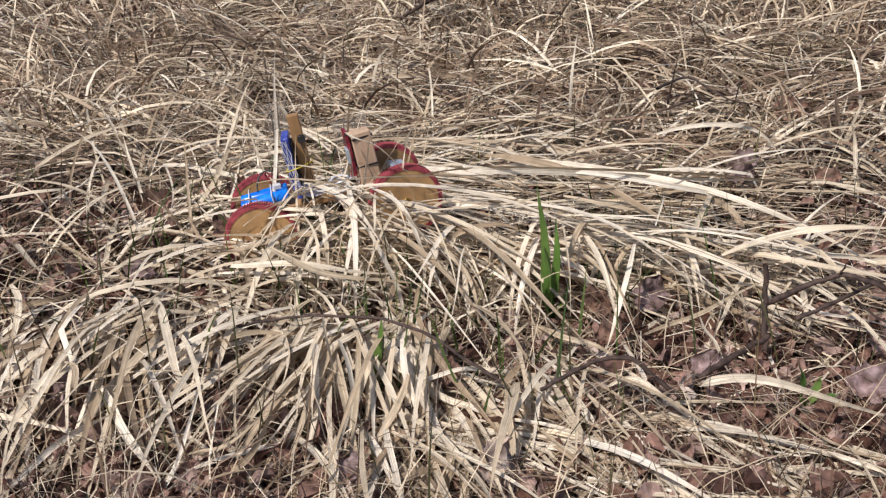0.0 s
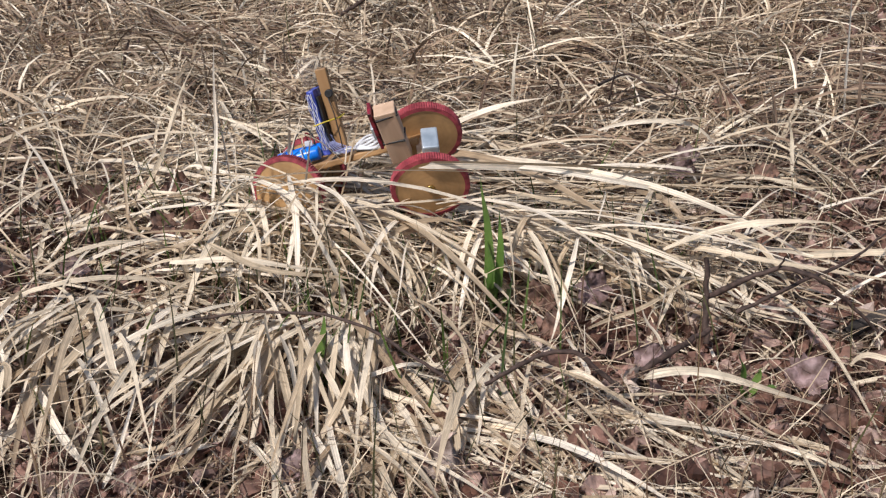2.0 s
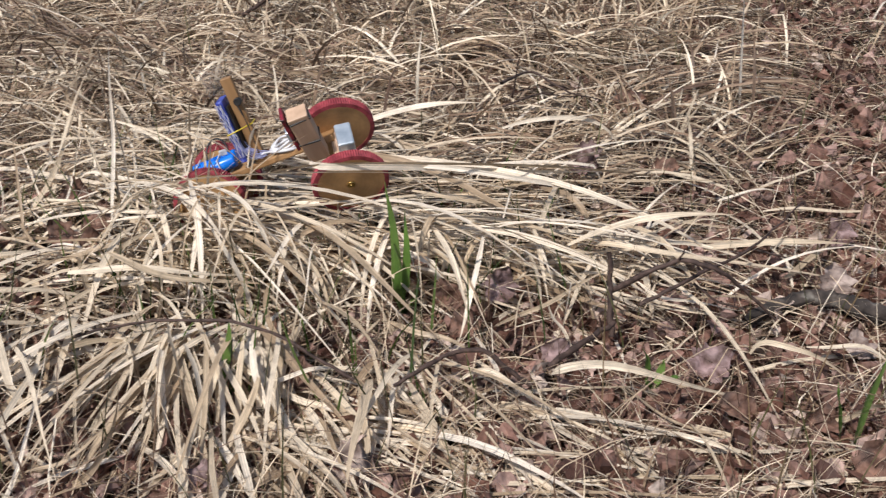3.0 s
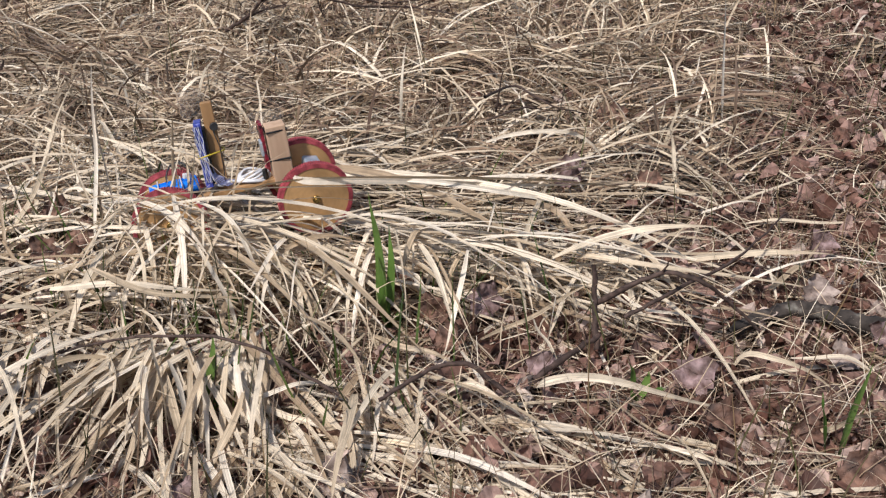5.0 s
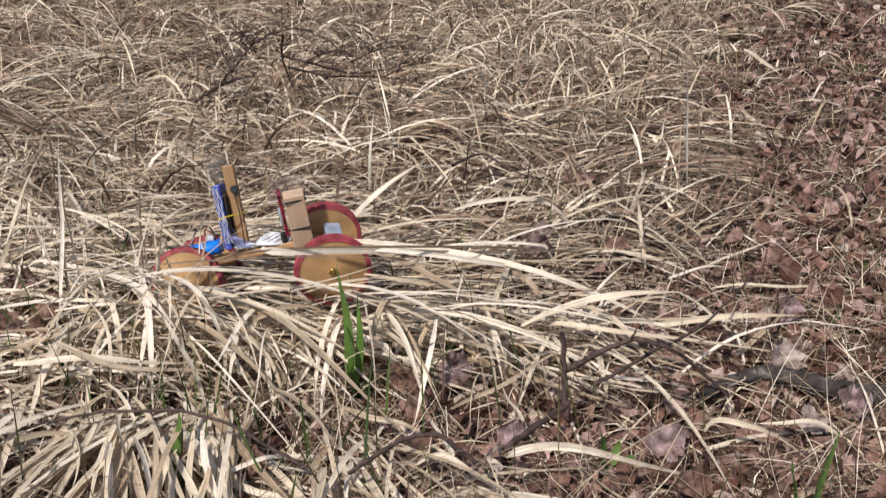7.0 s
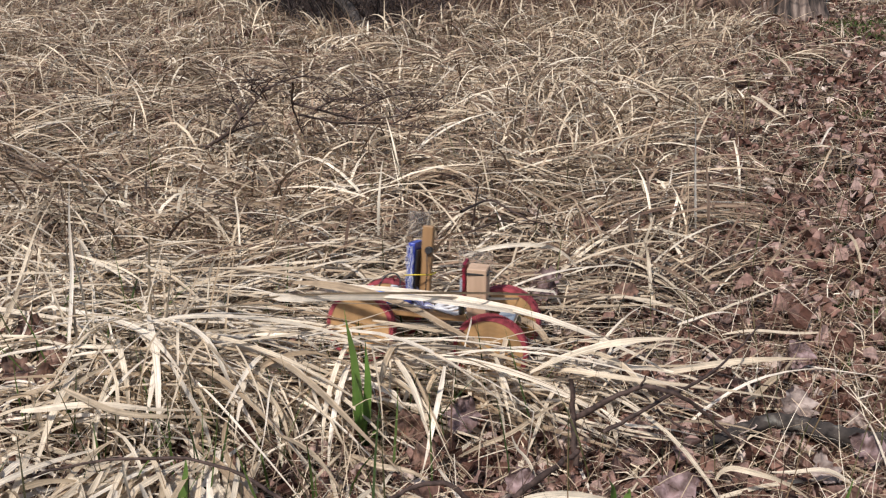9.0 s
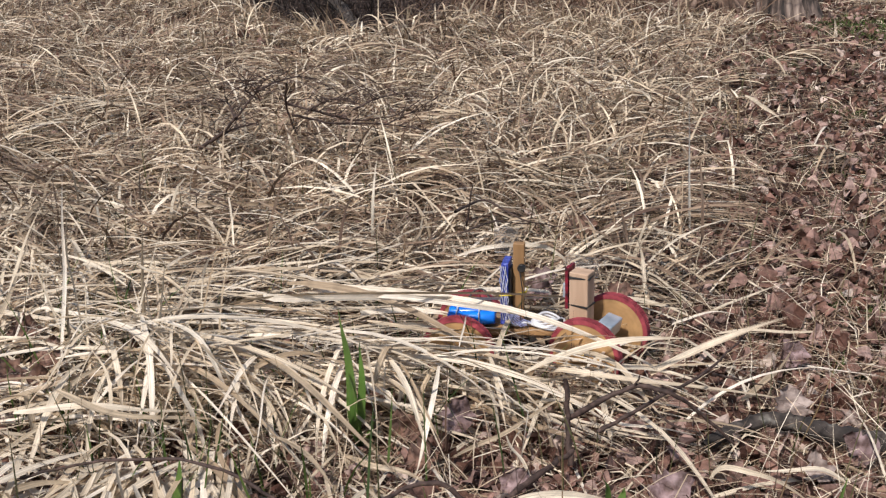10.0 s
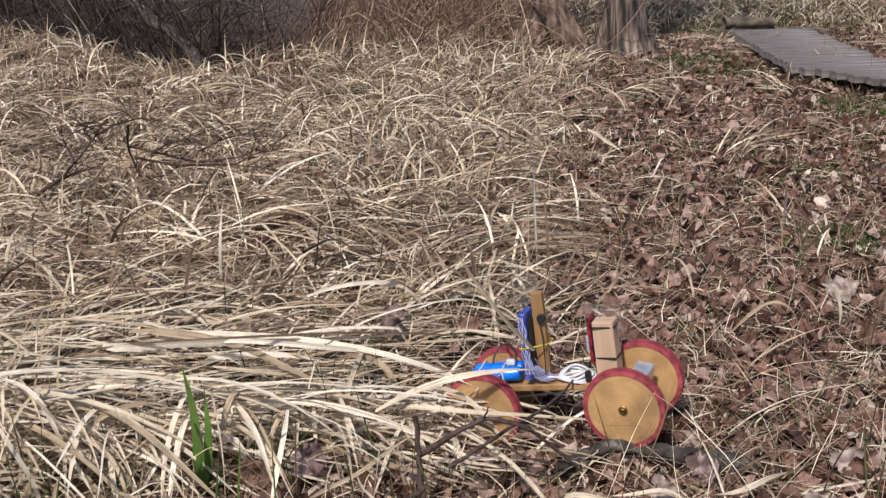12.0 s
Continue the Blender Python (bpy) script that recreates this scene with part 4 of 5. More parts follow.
def dead_leaf(label, x, y, lift, size, head, tip_x, tip_y, mat):
    """One curled leaf with a jagged rim, a raised midrib and a stalk."""
    leaf = tagged(new("dead_leaf"), label, "leaf")
    nu, nv = 11, 7
    k = np.sin(x * 91 + y * 53)
    u, v = np.meshgrid(np.linspace(-0.5, 0.5, nu), np.linspace(-1, 1, nv), indexing="ij")
    half = 0.42 * np.sin(np.clip((u + 0.5) * 0.97 + 0.03, 0, 1) ** 0.8 * math.pi) ** 0.75
    half = half * (1 + 0.22 * np.sin(u * 37 + k * 3) * (np.abs(v) > 0.6))
    X, Y = size * u, size * half * v
    Zs = size * (0.45 * (0.6 + k) * half * v ** 2 + 0.13 * np.sin(u * 5 + k * 2) + 0.07 * np.sin(u * 17 + 3 * v + k * 5) + 0.06 * np.sin(v * 5 - u * 9 + k * 8) - 0.04 * np.exp(-(v * 6) ** 2))
    V = np.stack([X, Y, Zs], -1).reshape(-1, 3) + np.random.uniform(-0.028, 0.028, (nu * nv, 3)) * size
    F = [[i * nv + j, i * nv + j + 1, (i + 1) * nv + j + 1, (i + 1) * nv + j] for i in range(nu - 1) for j in range(nv - 1)]
    m = pose(0, 0, 0, tip_x, tip_y, 0) @ pose(0, 0, 0, 0, 0, head)
    R = np.array(m.to_3x3())
    V = V @ R.T
    low = V[:, 2].min()
    leaf.location = (x, y, ground_at(x, y) + max(0.004, lift - 0.5 * (V[:, 2].max() - low)) - low)
    a = new("leaf_blade", mesh_from("leaf_blade", V, F, [mat]))
    s = np.array([[-0.5 - 0.3 * q, 0.05 * q * q, -0.03 * q] for q in np.linspace(0, 1, 5)]) * size
    SV, SF = tube_arrays(s @ R.T, 0.0008, 0.0005, 5)
    b = new("leaf_stalk", mesh_from("leaf_stalk", SV, SF, [TWIG]))
    for o in (a, b):
        o.parent = leaf


SWEPT, HANGING, TANGLED, LOOSE, UPRIGHT = ("broad pale dry grass blades combed flat in one long sweep", "fan of broad bleached grass blades hanging forward", "tangled tuft of dry pale grass leaning over itself", "loose broad dry grass blades over brown leaves", "thin dry grass blades rising beside the car's way")
# the long sweep that the car drives through
blade_tuft(SWEPT, -0.30, 1.56, 0.05, 50, -9, 15, (0.35, 0.75), (0.004, 0.010), (0.25, 0.6), (-0.55, -0.2), (0.02, 0.07), sx=0.12)
blade_tuft(SWEPT, -0.14, 1.44, 0.05, 46, -16, 16, (0.25, 0.55), (0.004, 0.010), (0.25, 0.6), (-0.6, -0.2), (0.01, 0.06), sx=0.10)
blade_tuft(SWEPT, 0.0, 1.34, 0.03, 40, -20, 16, (0.2, 0.42), (0.004, 0.011), (0.3, 0.7), (-0.8, -0.3), (0.01, 0.05), sx=0.10)
blade_tuft(SWEPT, -0.62, 1.55, 0.06, 60, -14, 22, (0.3, 0.6), (0.004, 0.010), (0.4, 0.9), (-0.7, -0.2), (0.03, 0.10), sx=0.12)
blade_tuft(SWEPT, -0.48, 1.68, 0.05, 46, -8, 28, (0.25, 0.55), (0.004, 0.009), (0.3, 0.9), (-0.7, -0.2), (0.03, 0.09), sx=0.14)
# the crest of the heap beside the car's way: blades rise from it, run along it and hang from it as a curtain
for cx, top, count in ((-0.50, 0.08, 24), (-0.39, 0.165, 42), (-0.30, 0.14, 34), (-0.20, 0.14, 30), (-0.11, 0.135, 28), (-0.02, 0.13, 24), (0.07, 0.12, 20), (0.16, 0.10, 18), (0.25, 0.07, 12)):
    blade_tuft(TANGLED, cx, 1.295, 0.016, count, -58 + 30 * math.sin(cx * 47), 56, (0.08, 0.25 if cx < -0.05 else 0.17), (0.0025, 0.009), (-0.2, 0.7), (-1.5, -0.5), (0.0, 0.015), sx=0.05, lift=(top * 0.1, top))
    blade_tuft(SWEPT, cx - 0.05, 1.30, 0.016, count // 2, -14 + 14 * math.sin(cx * 31), 26, (0.18, 0.42), (0.003, 0.0115), (0.0, 0.5), (-0.8, -0.3), (0.0, 0.02), sx=0.06, lift=(top * 0.3, top * 1.02))
    blade_tuft(TANGLED, cx, 1.25, 0.02, count // 2, -40, 80, (0.08, 0.26), (0.0025, 0.008), (0.5, 1.4), (-1.2, 0.1), (0.0, 0.02), sx=0.05)
blade_tuft(TANGLED, -0.47, 1.33, 0.04, 34, 30, 80, (0.15, 0.32), (0.003, 0.009), (0.8, 1.4), (-0.9, 0.4), (0.0, 0.05), sx=0.08)
# long stiff blades that lie crosswise over the heap
for cx, cy, head, count in ((-0.55, 1.25, 25, 16), (-0.36, 1.24, 150, 16), (-0.22, 1.27, 20, 16), (-0.08, 1.27, 160, 14), (0.06, 1.28, 30, 12), (-0.66, 1.52, 40, 22), (-0.50, 1.58, 140, 20), (-0.30, 1.60, 30, 18), (-0.12, 1.58, 150, 16), (0.06, 1.56, 20, 14)):
    blade_tuft(TANGLED, cx, cy, 0.025, count, head, 34, (0.16, 0.34), (0.003, 0.0105), (0.1, 0.6), (-0.5, -0.1), (0.0, 0.03), sx=0.06, turn=0.15, lift=(0.02, 0.10))
blade_tuft(UPRIGHT, -0.44, 1.37, 0.03, 22, 60, 70, (0.18, 0.30), (0.0025, 0.006), (1.15, 1.55), (0.5, 1.4), (0.0, 0.0), sx=0.06)
# fans that hang towards the camera
blade_tuft(HANGING, -0.31, 1.10, 0.025, 46, -84, 22, (0.16, 0.36), (0.006, 0.0135), (0.1, 0.4), (-0.7, -0.3), (0.0, 0.02), sx=0.045, turn=0.12, lift=(0.03, 0.08))
blade_tuft(HANGING, -0.36, 1.09, 0.02, 34, -118, 14, (0.18, 0.32), (0.005, 0.0125), (0.1, 0.4), (-0.7, -0.3), (0.0, 0.02), sx=0.04, turn=0.12, lift=(0.03, 0.08))
blade_tuft(HANGING, -0.68, 1.10, 0.03, 66, -88, 24, (0.22, 0.40), (0.005, 0.0125), (0.2, 0.6), (-0.7, -0.3), (0.0, 0.02), sx=0.09, turn=0.12, lift=(0.02, 0.06))
blade_tuft(HANGING, -0.20, 1.01, 0.03, 54, -55, 26, (0.14, 0.32), (0.005, 0.011), (0.3, 0.7), (-0.7, -0.3), (0.0, 0.04), sx=0.07)
blade_tuft(HANGING, -0.10, 0.99, 0.03, 40, -30, 30, (0.12, 0.30), (0.004, 0.010), (0.2, 0.6), (-0.7, -0.2), (0.0, 0.04), sx=0.06)
blade_tuft(HANGING, -0.52, 0.93, 0.04, 50, -70, 40, (0.12, 0.26), (0.005, 0.012), (0.2, 0.6), (-0.6, -0.2), (0.0, 0.03), sx=0.14)
blade_tuft(HANGING, -0.10, 1.05, 0.03, 40, -78, 30, (0.14, 0.30), (0.004, 0.011), (0.1, 0.6), (-0.8, -0.3), (0.0, 0.02), sx=0.05, turn=0.2, lift=(0.0, 0.05))
blade_tuft(HANGING, -0.24, 0.93, 0.03, 44, -62, 34, (0.12, 0.26), (0.005, 0.012), (0.1, 0.5), (-0.6, -0.2), (0.0, 0.02), sx=0.09, lift=(0.0, 0.04))
blade_tuft(HANGING, -0.02, 0.95, 0.03, 22, -28, 30, (0.14, 0.32), (0.003, 0.010), (0.2, 0.7), (-0.8, -0.3), (0.0, 0.03), sx=0.07)
blade_tuft(HANGING, 0.14, 0.98, 0.03, 14, -22, 28, (0.14, 0.34), (0.003, 0.010), (0.3, 0.8), (-0.9, -0.3), (0.0, 0.03), sx=0.08)
blade_tuft(HANGING, -0.54, 1.16, 0.03, 44, -75, 45, (0.14, 0.32), (0.004, 0.011), (0.2, 0.8), (-0.9, -0.3), (0.0, 0.02), sx=0.06, lift=(0.0, 0.05))
# the heap beside it, with leaves showing in its hollows
blade_tuft(TANGLED, -0.72, 1.30, 0.06, 44, 5, 60, (0.2, 0.42), (0.004, 0.010), (0.4, 1.2), (-1.0, -0.3), (0.0, 0.05), sx=0.10)
blade_tuft(TANGLED, -0.97, 1.35, 0.10, 55, 0, 70, (0.2, 0.45), (0.004, 0.010), (0.4, 1.2), (-1.0, -0.3), (0.0, 0.06), sx=0.16)
blade_tuft(TANGLED, -0.88, 1.05, 0.10, 60, -60, 50, (0.2, 0.42), (0.004, 0.010), (0.3, 1.0), (-0.9, -0.3), (0.0, 0.04), sx=0.16)
blade_tuft(UPRIGHT, -0.70, 1.48, 0.08, 30, 90, 70, (0.15, 0.30), (0.003, 0.007), (0.9, 1.5), (-0.6, 0.9), (0.0, 0.02), sx=0.14)
# the mat behind the car
blade_tuft(TANGLED, -0.30, 1.85, 0.08, 110, 175, 55, (0.14, 0.4), (0.003, 0.007), (0.4, 1.2), (-1.0, -0.2), (0.0, 0.05), sx=0.25)
blade_tuft(TANGLED, -0.75, 1.80, 0.12, 120, 190, 70, (0.14, 0.4), (0.003, 0.007), (0.4, 1.3), (-1.0, -0.1), (0.0, 0.05), sx=0.3)
blade_tuft(TANGLED, 0.10, 1.74, 0.09, 90, 10, 50, (0.14, 0.36), (0.003, 0.007), (0.3, 1.0), (-0.9, -0.2), (0.0, 0.05), sx=0.2)
blade_tuft(TANGLED, -0.5, 2.25, 0.18, 130, 180, 80, (0.12, 0.36), (0.003, 0.007), (0.4, 1.4), (-1.1, -0.1), (0.0, 0.04), sx=0.45)
blade_tuft(TANGLED, -0.6, 2.95, 0.25, 160, 10, 90, (0.12, 0.32), (0.003, 0.008), (0.6, 1.5), (-1.3, 0.2), (0.0, 0.03), sx=0.6)
blade_tuft(TANGLED, -0.3, 3.7, 0.25, 180, 0, 100, (0.12, 0.28), (0.004, 0.008), (0.8, 1.5), (-1.5, 0.3), (0.0, 0.03), sx=0.7)
blade_tuft(TANGLED, 0.55, 3.5, 0.3, 110, 0, 100, (0.12, 0.28), (0.004, 0.008), (0.8, 1.5), (-1.5, 0.3), (0.0, 0.03), sx=0.22)
blade_tuft(TANGLED, 0.9, 4.6, 0.2, 70, 0, 100, (0.15, 0.34), (0.004, 0.009), (0.9, 1.5), (-1.5, 0.0), (0.0, 0.03), sx=0.25)
# single blades over the leaves
blade_tuft(LOOSE, 0.55, 1.15, 0.15, 26, 20, 80, (0.10, 0.30), (0.002, 0.005), (0.2, 0.9), (-0.8, 0.0), (0.0, 0.03), sx=0.2)
blade_tuft(LOOSE, 0.12, 1.03, 0.10, 18, -30, 60, (0.12, 0.34), (0.002, 0.007), (0.2, 0.8), (-0.8, -0.1), (0.0, 0.03), sx=0.2)
blade_tuft(LOOSE, 0.30, 1.46, 0.09, 40, -25, 40, (0.12, 0.34), (0.003, 0.007), (0.2, 0.8), (-0.8, -0.1), (0.0, 0.04), sx=0.14)
blade_tuft(LOOSE, 0.0, 0.84, 0.03, 30, -4, 10, (0.25, 0.55), (0.003, 0.009), (0.1, 0.3), (-0.3, 0.0), (0.005, 0.03), sx=0.14, turn=0.15)
blade_tuft(LOOSE, 0.45, 0.92, 0.08, 20, -12, 30, (0.15, 0.4), (0.003, 0.008), (0.1, 0.6), (-0.6, 0.0), (0.0, 0.03), sx=0.2)

# ---- single blades, twigs and leaves that stand out ----
tuft = grass_tuft("broad pale dry grass blades combed flat in one long sweep")
blade(tuft, (-0.488, 1.250, 0.111), (-0.335, 1.250, 0.172), (0.011, 1.270, 0.154), 0.0088)
blade(tuft, (-0.304, 1.360, 0.124), (-0.042, 1.330, 0.156), (0.356, 1.593, 0.010), 0.0140)
blade(tuft, (-0.221, 1.500, 0.106), (-0.044, 1.360, 0.120), (0.192, 1.284, 0.000), 0.0176)
blade(tuft, (-0.187, 1.500, 0.101), (0.012, 1.360, 0.089), (0.134, 1.253, 0.000), 0.0105)
blade(tuft, (-0.198, 1.520, 0.098), (0.155, 1.350, 0.101), (0.346, 1.296, 0.010), 0.0112)
blade(tuft, (0.160, 1.293, 0.040), (0.248, 1.229, 0.070), (0.572, 1.236, 0.000), 0.0089)
blade(tuft, (-0.366, 1.260, 0.112), (-0.222, 1.260, 0.122), (-0.059, 1.340, 0.125), 0.0075)
blade(tuft, (-0.230, 1.340, 0.154), (-0.090, 1.340, 0.142), (0.295, 1.600, 0.030), 0.0125)
blade(tuft, (-0.139, 1.360, 0.135), (0.068, 1.360, 0.119), (0.289, 1.445, 0.010), 0.0080)
blade(tuft, (-0.091, 1.340, 0.108), (0.036, 1.340, 0.080), (0.189, 1.334, 0.010), 0.0064)
blade(tuft, (-0.122, 1.307, 0.080), (0.027, 1.330, 0.050), (0.183, 1.352, 0.010), 0.0064)
blade(tuft, (-0.106, 1.294, 0.060), (0.034, 1.296, 0.040), (0.147, 1.317, 0.010), 0.0055)
blade(tuft, (-0.136, 1.302, 0.100), (0.037, 1.375, 0.060), (0.238, 1.388, 0.010), 0.0057)
blade(tuft, (0.142, 1.685, 0.080), (0.245, 1.739, 0.080), (0.402, 1.869, 0.030), 0.0089)
blade(tuft, (0.046, 1.715, 0.060), (0.183, 1.712, 0.080), (0.267, 1.726, 0.000), 0.0088)
blade(tuft, (0.006, 1.634, 0.040), (0.170, 1.579, 0.070), (0.366, 1.724, 0.010), 0.0073)
blade(tuft, (0.098, 1.442, 0.070), (0.157, 1.425, 0.040), (0.178, 1.301, 0.000), 0.0127)
tuft = grass_tuft("loose dry grass blades draped over one another")
blade(tuft, (-0.349, 1.270, 0.150), (-0.283, 1.220, 0.115), (-0.258, 1.229, 0.000), 0.0081)
blade(tuft, (-0.470, 1.173, 0.100), (-0.381, 1.129, 0.090), (-0.248, 1.188, 0.040), 0.0125)
blade(tuft, (-0.615, 1.219, 0.040), (-0.524, 1.233, 0.070), (-0.391, 1.257, 0.090), 0.0105)
blade(tuft, (-0.609, 1.193, 0.020), (-0.539, 1.194, 0.040), (-0.450, 1.190, 0.050), 0.0081)
blade(tuft, (-0.385, 1.240, 0.102), (-0.285, 1.220, 0.101), (-0.098, 1.265, 0.040), 0.0074)
blade(tuft, (-0.359, 1.220, 0.098), (-0.235, 1.223, 0.080), (-0.128, 1.246, 0.020), 0.0074)
blade(tuft, (-0.394, 1.330, 0.204), (-0.349, 1.310, 0.191), (-0.282, 1.280, 0.157), 0.0099)
blade(tuft, (-0.322, 1.360, 0.137), (-0.306, 1.350, 0.198), (-0.273, 1.360, 0.224), 0.0078)
blade(tuft, (-0.520, 1.340, 0.065), (-0.527, 1.420, 0.185), (-0.542, 1.500, 0.284), 0.0065)
blade(tuft, (-0.512, 1.360, 0.078), (-0.540, 1.440, 0.187), (-0.569, 1.520, 0.274), 0.0058)
blade(tuft, (-0.492, 1.360, 0.100), (-0.521, 1.420, 0.181), (-0.524, 1.460, 0.257), 0.0057)
blade(tuft, (-0.676, 1.491, 0.000), (-0.667, 1.603, 0.120), (-0.645, 1.751, 0.200), 0.0083)
blade(tuft, (-0.556, 2.094, 0.040), (-0.381, 2.050, 0.060), (-0.049, 2.101, 0.010), 0.0104)
blade(tuft, (-0.699, 1.428, 0.030), (-0.651, 1.462, 0.080), (-0.697, 1.749, 0.120), 0.0086)
blade(tuft, (-0.657, 1.353, 0.010), (-0.621, 1.443, 0.060), (-0.655, 1.604, 0.110), 0.0077)
blade(tuft, (-0.521, 1.217, 0.010), (-0.468, 1.228, 0.080), (-0.395, 1.250, 0.110), 0.0082)
blade(tuft, (-0.469, 1.188, 0.000), (-0.405, 1.172, 0.100), (-0.364, 1.250, 0.110), 0.0064)
blade(tuft, (-0.419, 1.173, 0.000), (-0.397, 1.156, 0.100), (-0.446, 1.244, 0.130), 0.0071)
blade(tuft, (-0.293, 1.170, 0.000), (-0.322, 1.185, 0.100), (-0.392, 1.247, 0.120), 0.0072)
blade(tuft, (-0.190, 1.169, 0.000), (-0.233, 1.207, 0.080), (-0.342, 1.249, 0.110), 0.0066)
blade(tuft, (-0.579, 1.107, 0.000), (-0.506, 1.146, 0.050), (-0.402, 1.179, 0.080), 0.0064)
blade(tuft, (-0.265, 1.234, 0.100), (-0.205, 1.200, 0.050), (-0.178, 1.168, 0.000), 0.0066)
blade(tuft, (-0.190, 1.232, 0.100), (-0.161, 1.212, 0.060), (-0.132, 1.182, 0.000), 0.0059)
blade(tuft, (-0.519, 1.159, 0.080), (-0.396, 1.141, 0.090), (-0.275, 1.215, 0.040), 0.0110)
tuft = grass_tuft("fan of broad bleached grass blades hanging forward")
blade(tuft, (-0.374, 1.055, 0.070), (-0.413, 0.997, 0.030), (-0.473, 0.945, -0.010), 0.0065)
blade(tuft, (-0.381, 1.029, 0.070), (-0.400, 0.982, 0.040), (-0.431, 0.867, -0.010), 0.0076)
blade(tuft, (-0.439, 1.054, 0.040), (-0.392, 0.989, 0.050), (-0.413, 0.914, -0.010), 0.0115)
blade(tuft, (-0.364, 1.054, 0.070), (-0.331, 0.958, 0.040), (-0.291, 0.866, -0.010), 0.0075)
blade(tuft, (-0.360, 1.008, 0.060), (-0.345, 0.937, 0.040), (-0.308, 0.866, -0.010), 0.0117)
blade(tuft, (-0.337, 1.020, 0.060), (-0.301, 0.937, 0.040), (-0.271, 0.884, -0.010), 0.0104)
blade(tuft, (-0.272, 1.019, 0.060), (-0.265, 0.950, 0.030), (-0.258, 0.865, -0.010), 0.0106)
blade(tuft, (-0.262, 1.019, 0.060), (-0.238, 0.946, 0.040), (-0.215, 0.893, -0.010), 0.0105)
blade(tuft, (-0.243, 0.964, 0.050), (-0.253, 0.909, 0.030), (-0.285, 0.866, -0.010), 0.0120)
blade(tuft, (-0.361, 0.973, 0.030), (-0.374, 0.904, 0.020), (-0.410, 0.867, -0.010), 0.0084)
blade(tuft, (-0.518, 0.998, 0.030), (-0.478, 0.949, 0.010), (-0.404, 0.904, -0.010), 0.0069)
blade(tuft, (-0.551, 1.041, 0.010), (-0.467, 1.048, 0.040), (-0.363, 1.021, 0.060), 0.0100)
blade(tuft, (-0.342, 1.028, 0.040), (-0.270, 0.995, 0.030), (-0.160, 0.911, -0.010), 0.0109)
blade(tuft, (-0.247, 0.972, 0.030), (-0.191, 0.990, 0.040), (-0.133, 1.034, 0.010), 0.0064)
blade(tuft, (-0.268, 0.991, 0.040), (-0.165, 0.964, 0.010), (-0.113, 0.988, 0.010), 0.0089)
blade(tuft, (-0.232, 0.953, 0.020), (-0.171, 0.917, 0.010), (-0.107, 0.953, 0.000), 0.0061)
blade(tuft, (-0.225, 1.020, 0.040), (-0.141, 0.990, 0.020), (-0.078, 1.004, 0.010), 0.0090)
blade(tuft, (-0.112, 1.127, 0.020), (-0.054, 1.083, 0.030), (0.008, 1.078, 0.000), 0.0082)
blade(tuft, (-0.143, 1.008, 0.020), (-0.080, 0.914, 0.010), (-0.013, 0.857, -0.020), 0.0061)
blade(tuft, (-0.585, 1.120, 0.000), (-0.537, 1.125, 0.030), (-0.455, 1.145, 0.050), 0.0071)
blade(tuft, (-0.223, 1.034, 0.050), (-0.264, 1.124, 0.060), (-0.250, 1.252, 0.040), 0.0084)
blade(tuft, (-0.708, 0.865, -0.010), (-0.666, 0.924, 0.050), (-0.641, 0.941, 0.060), 0.0145)
blade(tuft, (-0.643, 0.941, 0.060), (-0.624, 0.910, 0.050), (-0.635, 0.910, 0.010), 0.0091)
blade(tuft, (-0.630, 1.026, 0.040), (-0.535, 0.870, 0.030), (-0.479, 0.797, -0.010), 0.0113)
blade(tuft, (-0.608, 0.927, 0.040), (-0.533, 0.852, 0.020), (-0.463, 0.783, -0.010), 0.0124)
blade(tuft, (-0.811, 1.106, 0.070), (-0.777, 1.053, 0.050), (-0.777, 1.008, 0.010), 0.0103)
blade(tuft, (-0.835, 1.101, 0.030), (-0.759, 1.092, 0.050), (-0.730, 1.167, 0.040), 0.0105)
blade(tuft, (-0.442, 0.801, -0.010), (-0.388, 0.805, 0.030), (-0.301, 0.825, -0.010), 0.0105)
blade(tuft, (-0.272, 0.834, -0.010), (-0.219, 0.823, 0.020), (-0.179, 0.861, 0.000), 0.0116)
blade(tuft, (-0.486, 0.798, -0.010), (-0.470, 0.855, 0.030), (-0.503, 1.020, 0.050), 0.0080)
blade(tuft, (-0.432, 0.829, -0.000), (-0.386, 0.853, 0.030), (-0.397, 0.962, 0.060), 0.0097)
blade(tuft, (-0.487, 0.840, 0.010), (-0.425, 0.839, 0.030), (-0.393, 0.880, 0.040), 0.0085)
blade(tuft, (-0.647, 0.788, 0.000), (-0.595, 0.854, 0.030), (-0.560, 0.878, 0.030), 0.0094)
blade(tuft, (-0.763, 1.009, 0.010), (-0.663, 1.023, 0.040), (-0.591, 1.172, 0.060), 0.0064)
tuft = grass_tuft("long single dry grass blades over brown leaves")
blade(tuft, (-0.205, 0.889, -0.000), (-0.073, 0.896, 0.010), (0.163, 0.868, -0.010), 0.0084)
blade(tuft, (-0.037, 0.907, 0.000), (0.104, 0.873, 0.010), (0.278, 0.856, -0.010), 0.0064)
blade(tuft, (0.085, 1.016, 0.020), (0.151, 0.981, 0.050), (0.327, 0.985, 0.000), 0.0119)
blade(tuft, (0.311, 0.948, 0.030), (0.352, 0.948, 0.020), (0.390, 0.952, 0.000), 0.0080)
blade(tuft, (0.327, 1.070, 0.010), (0.364, 1.044, 0.040), (0.449, 1.020, -0.010), 0.0079)
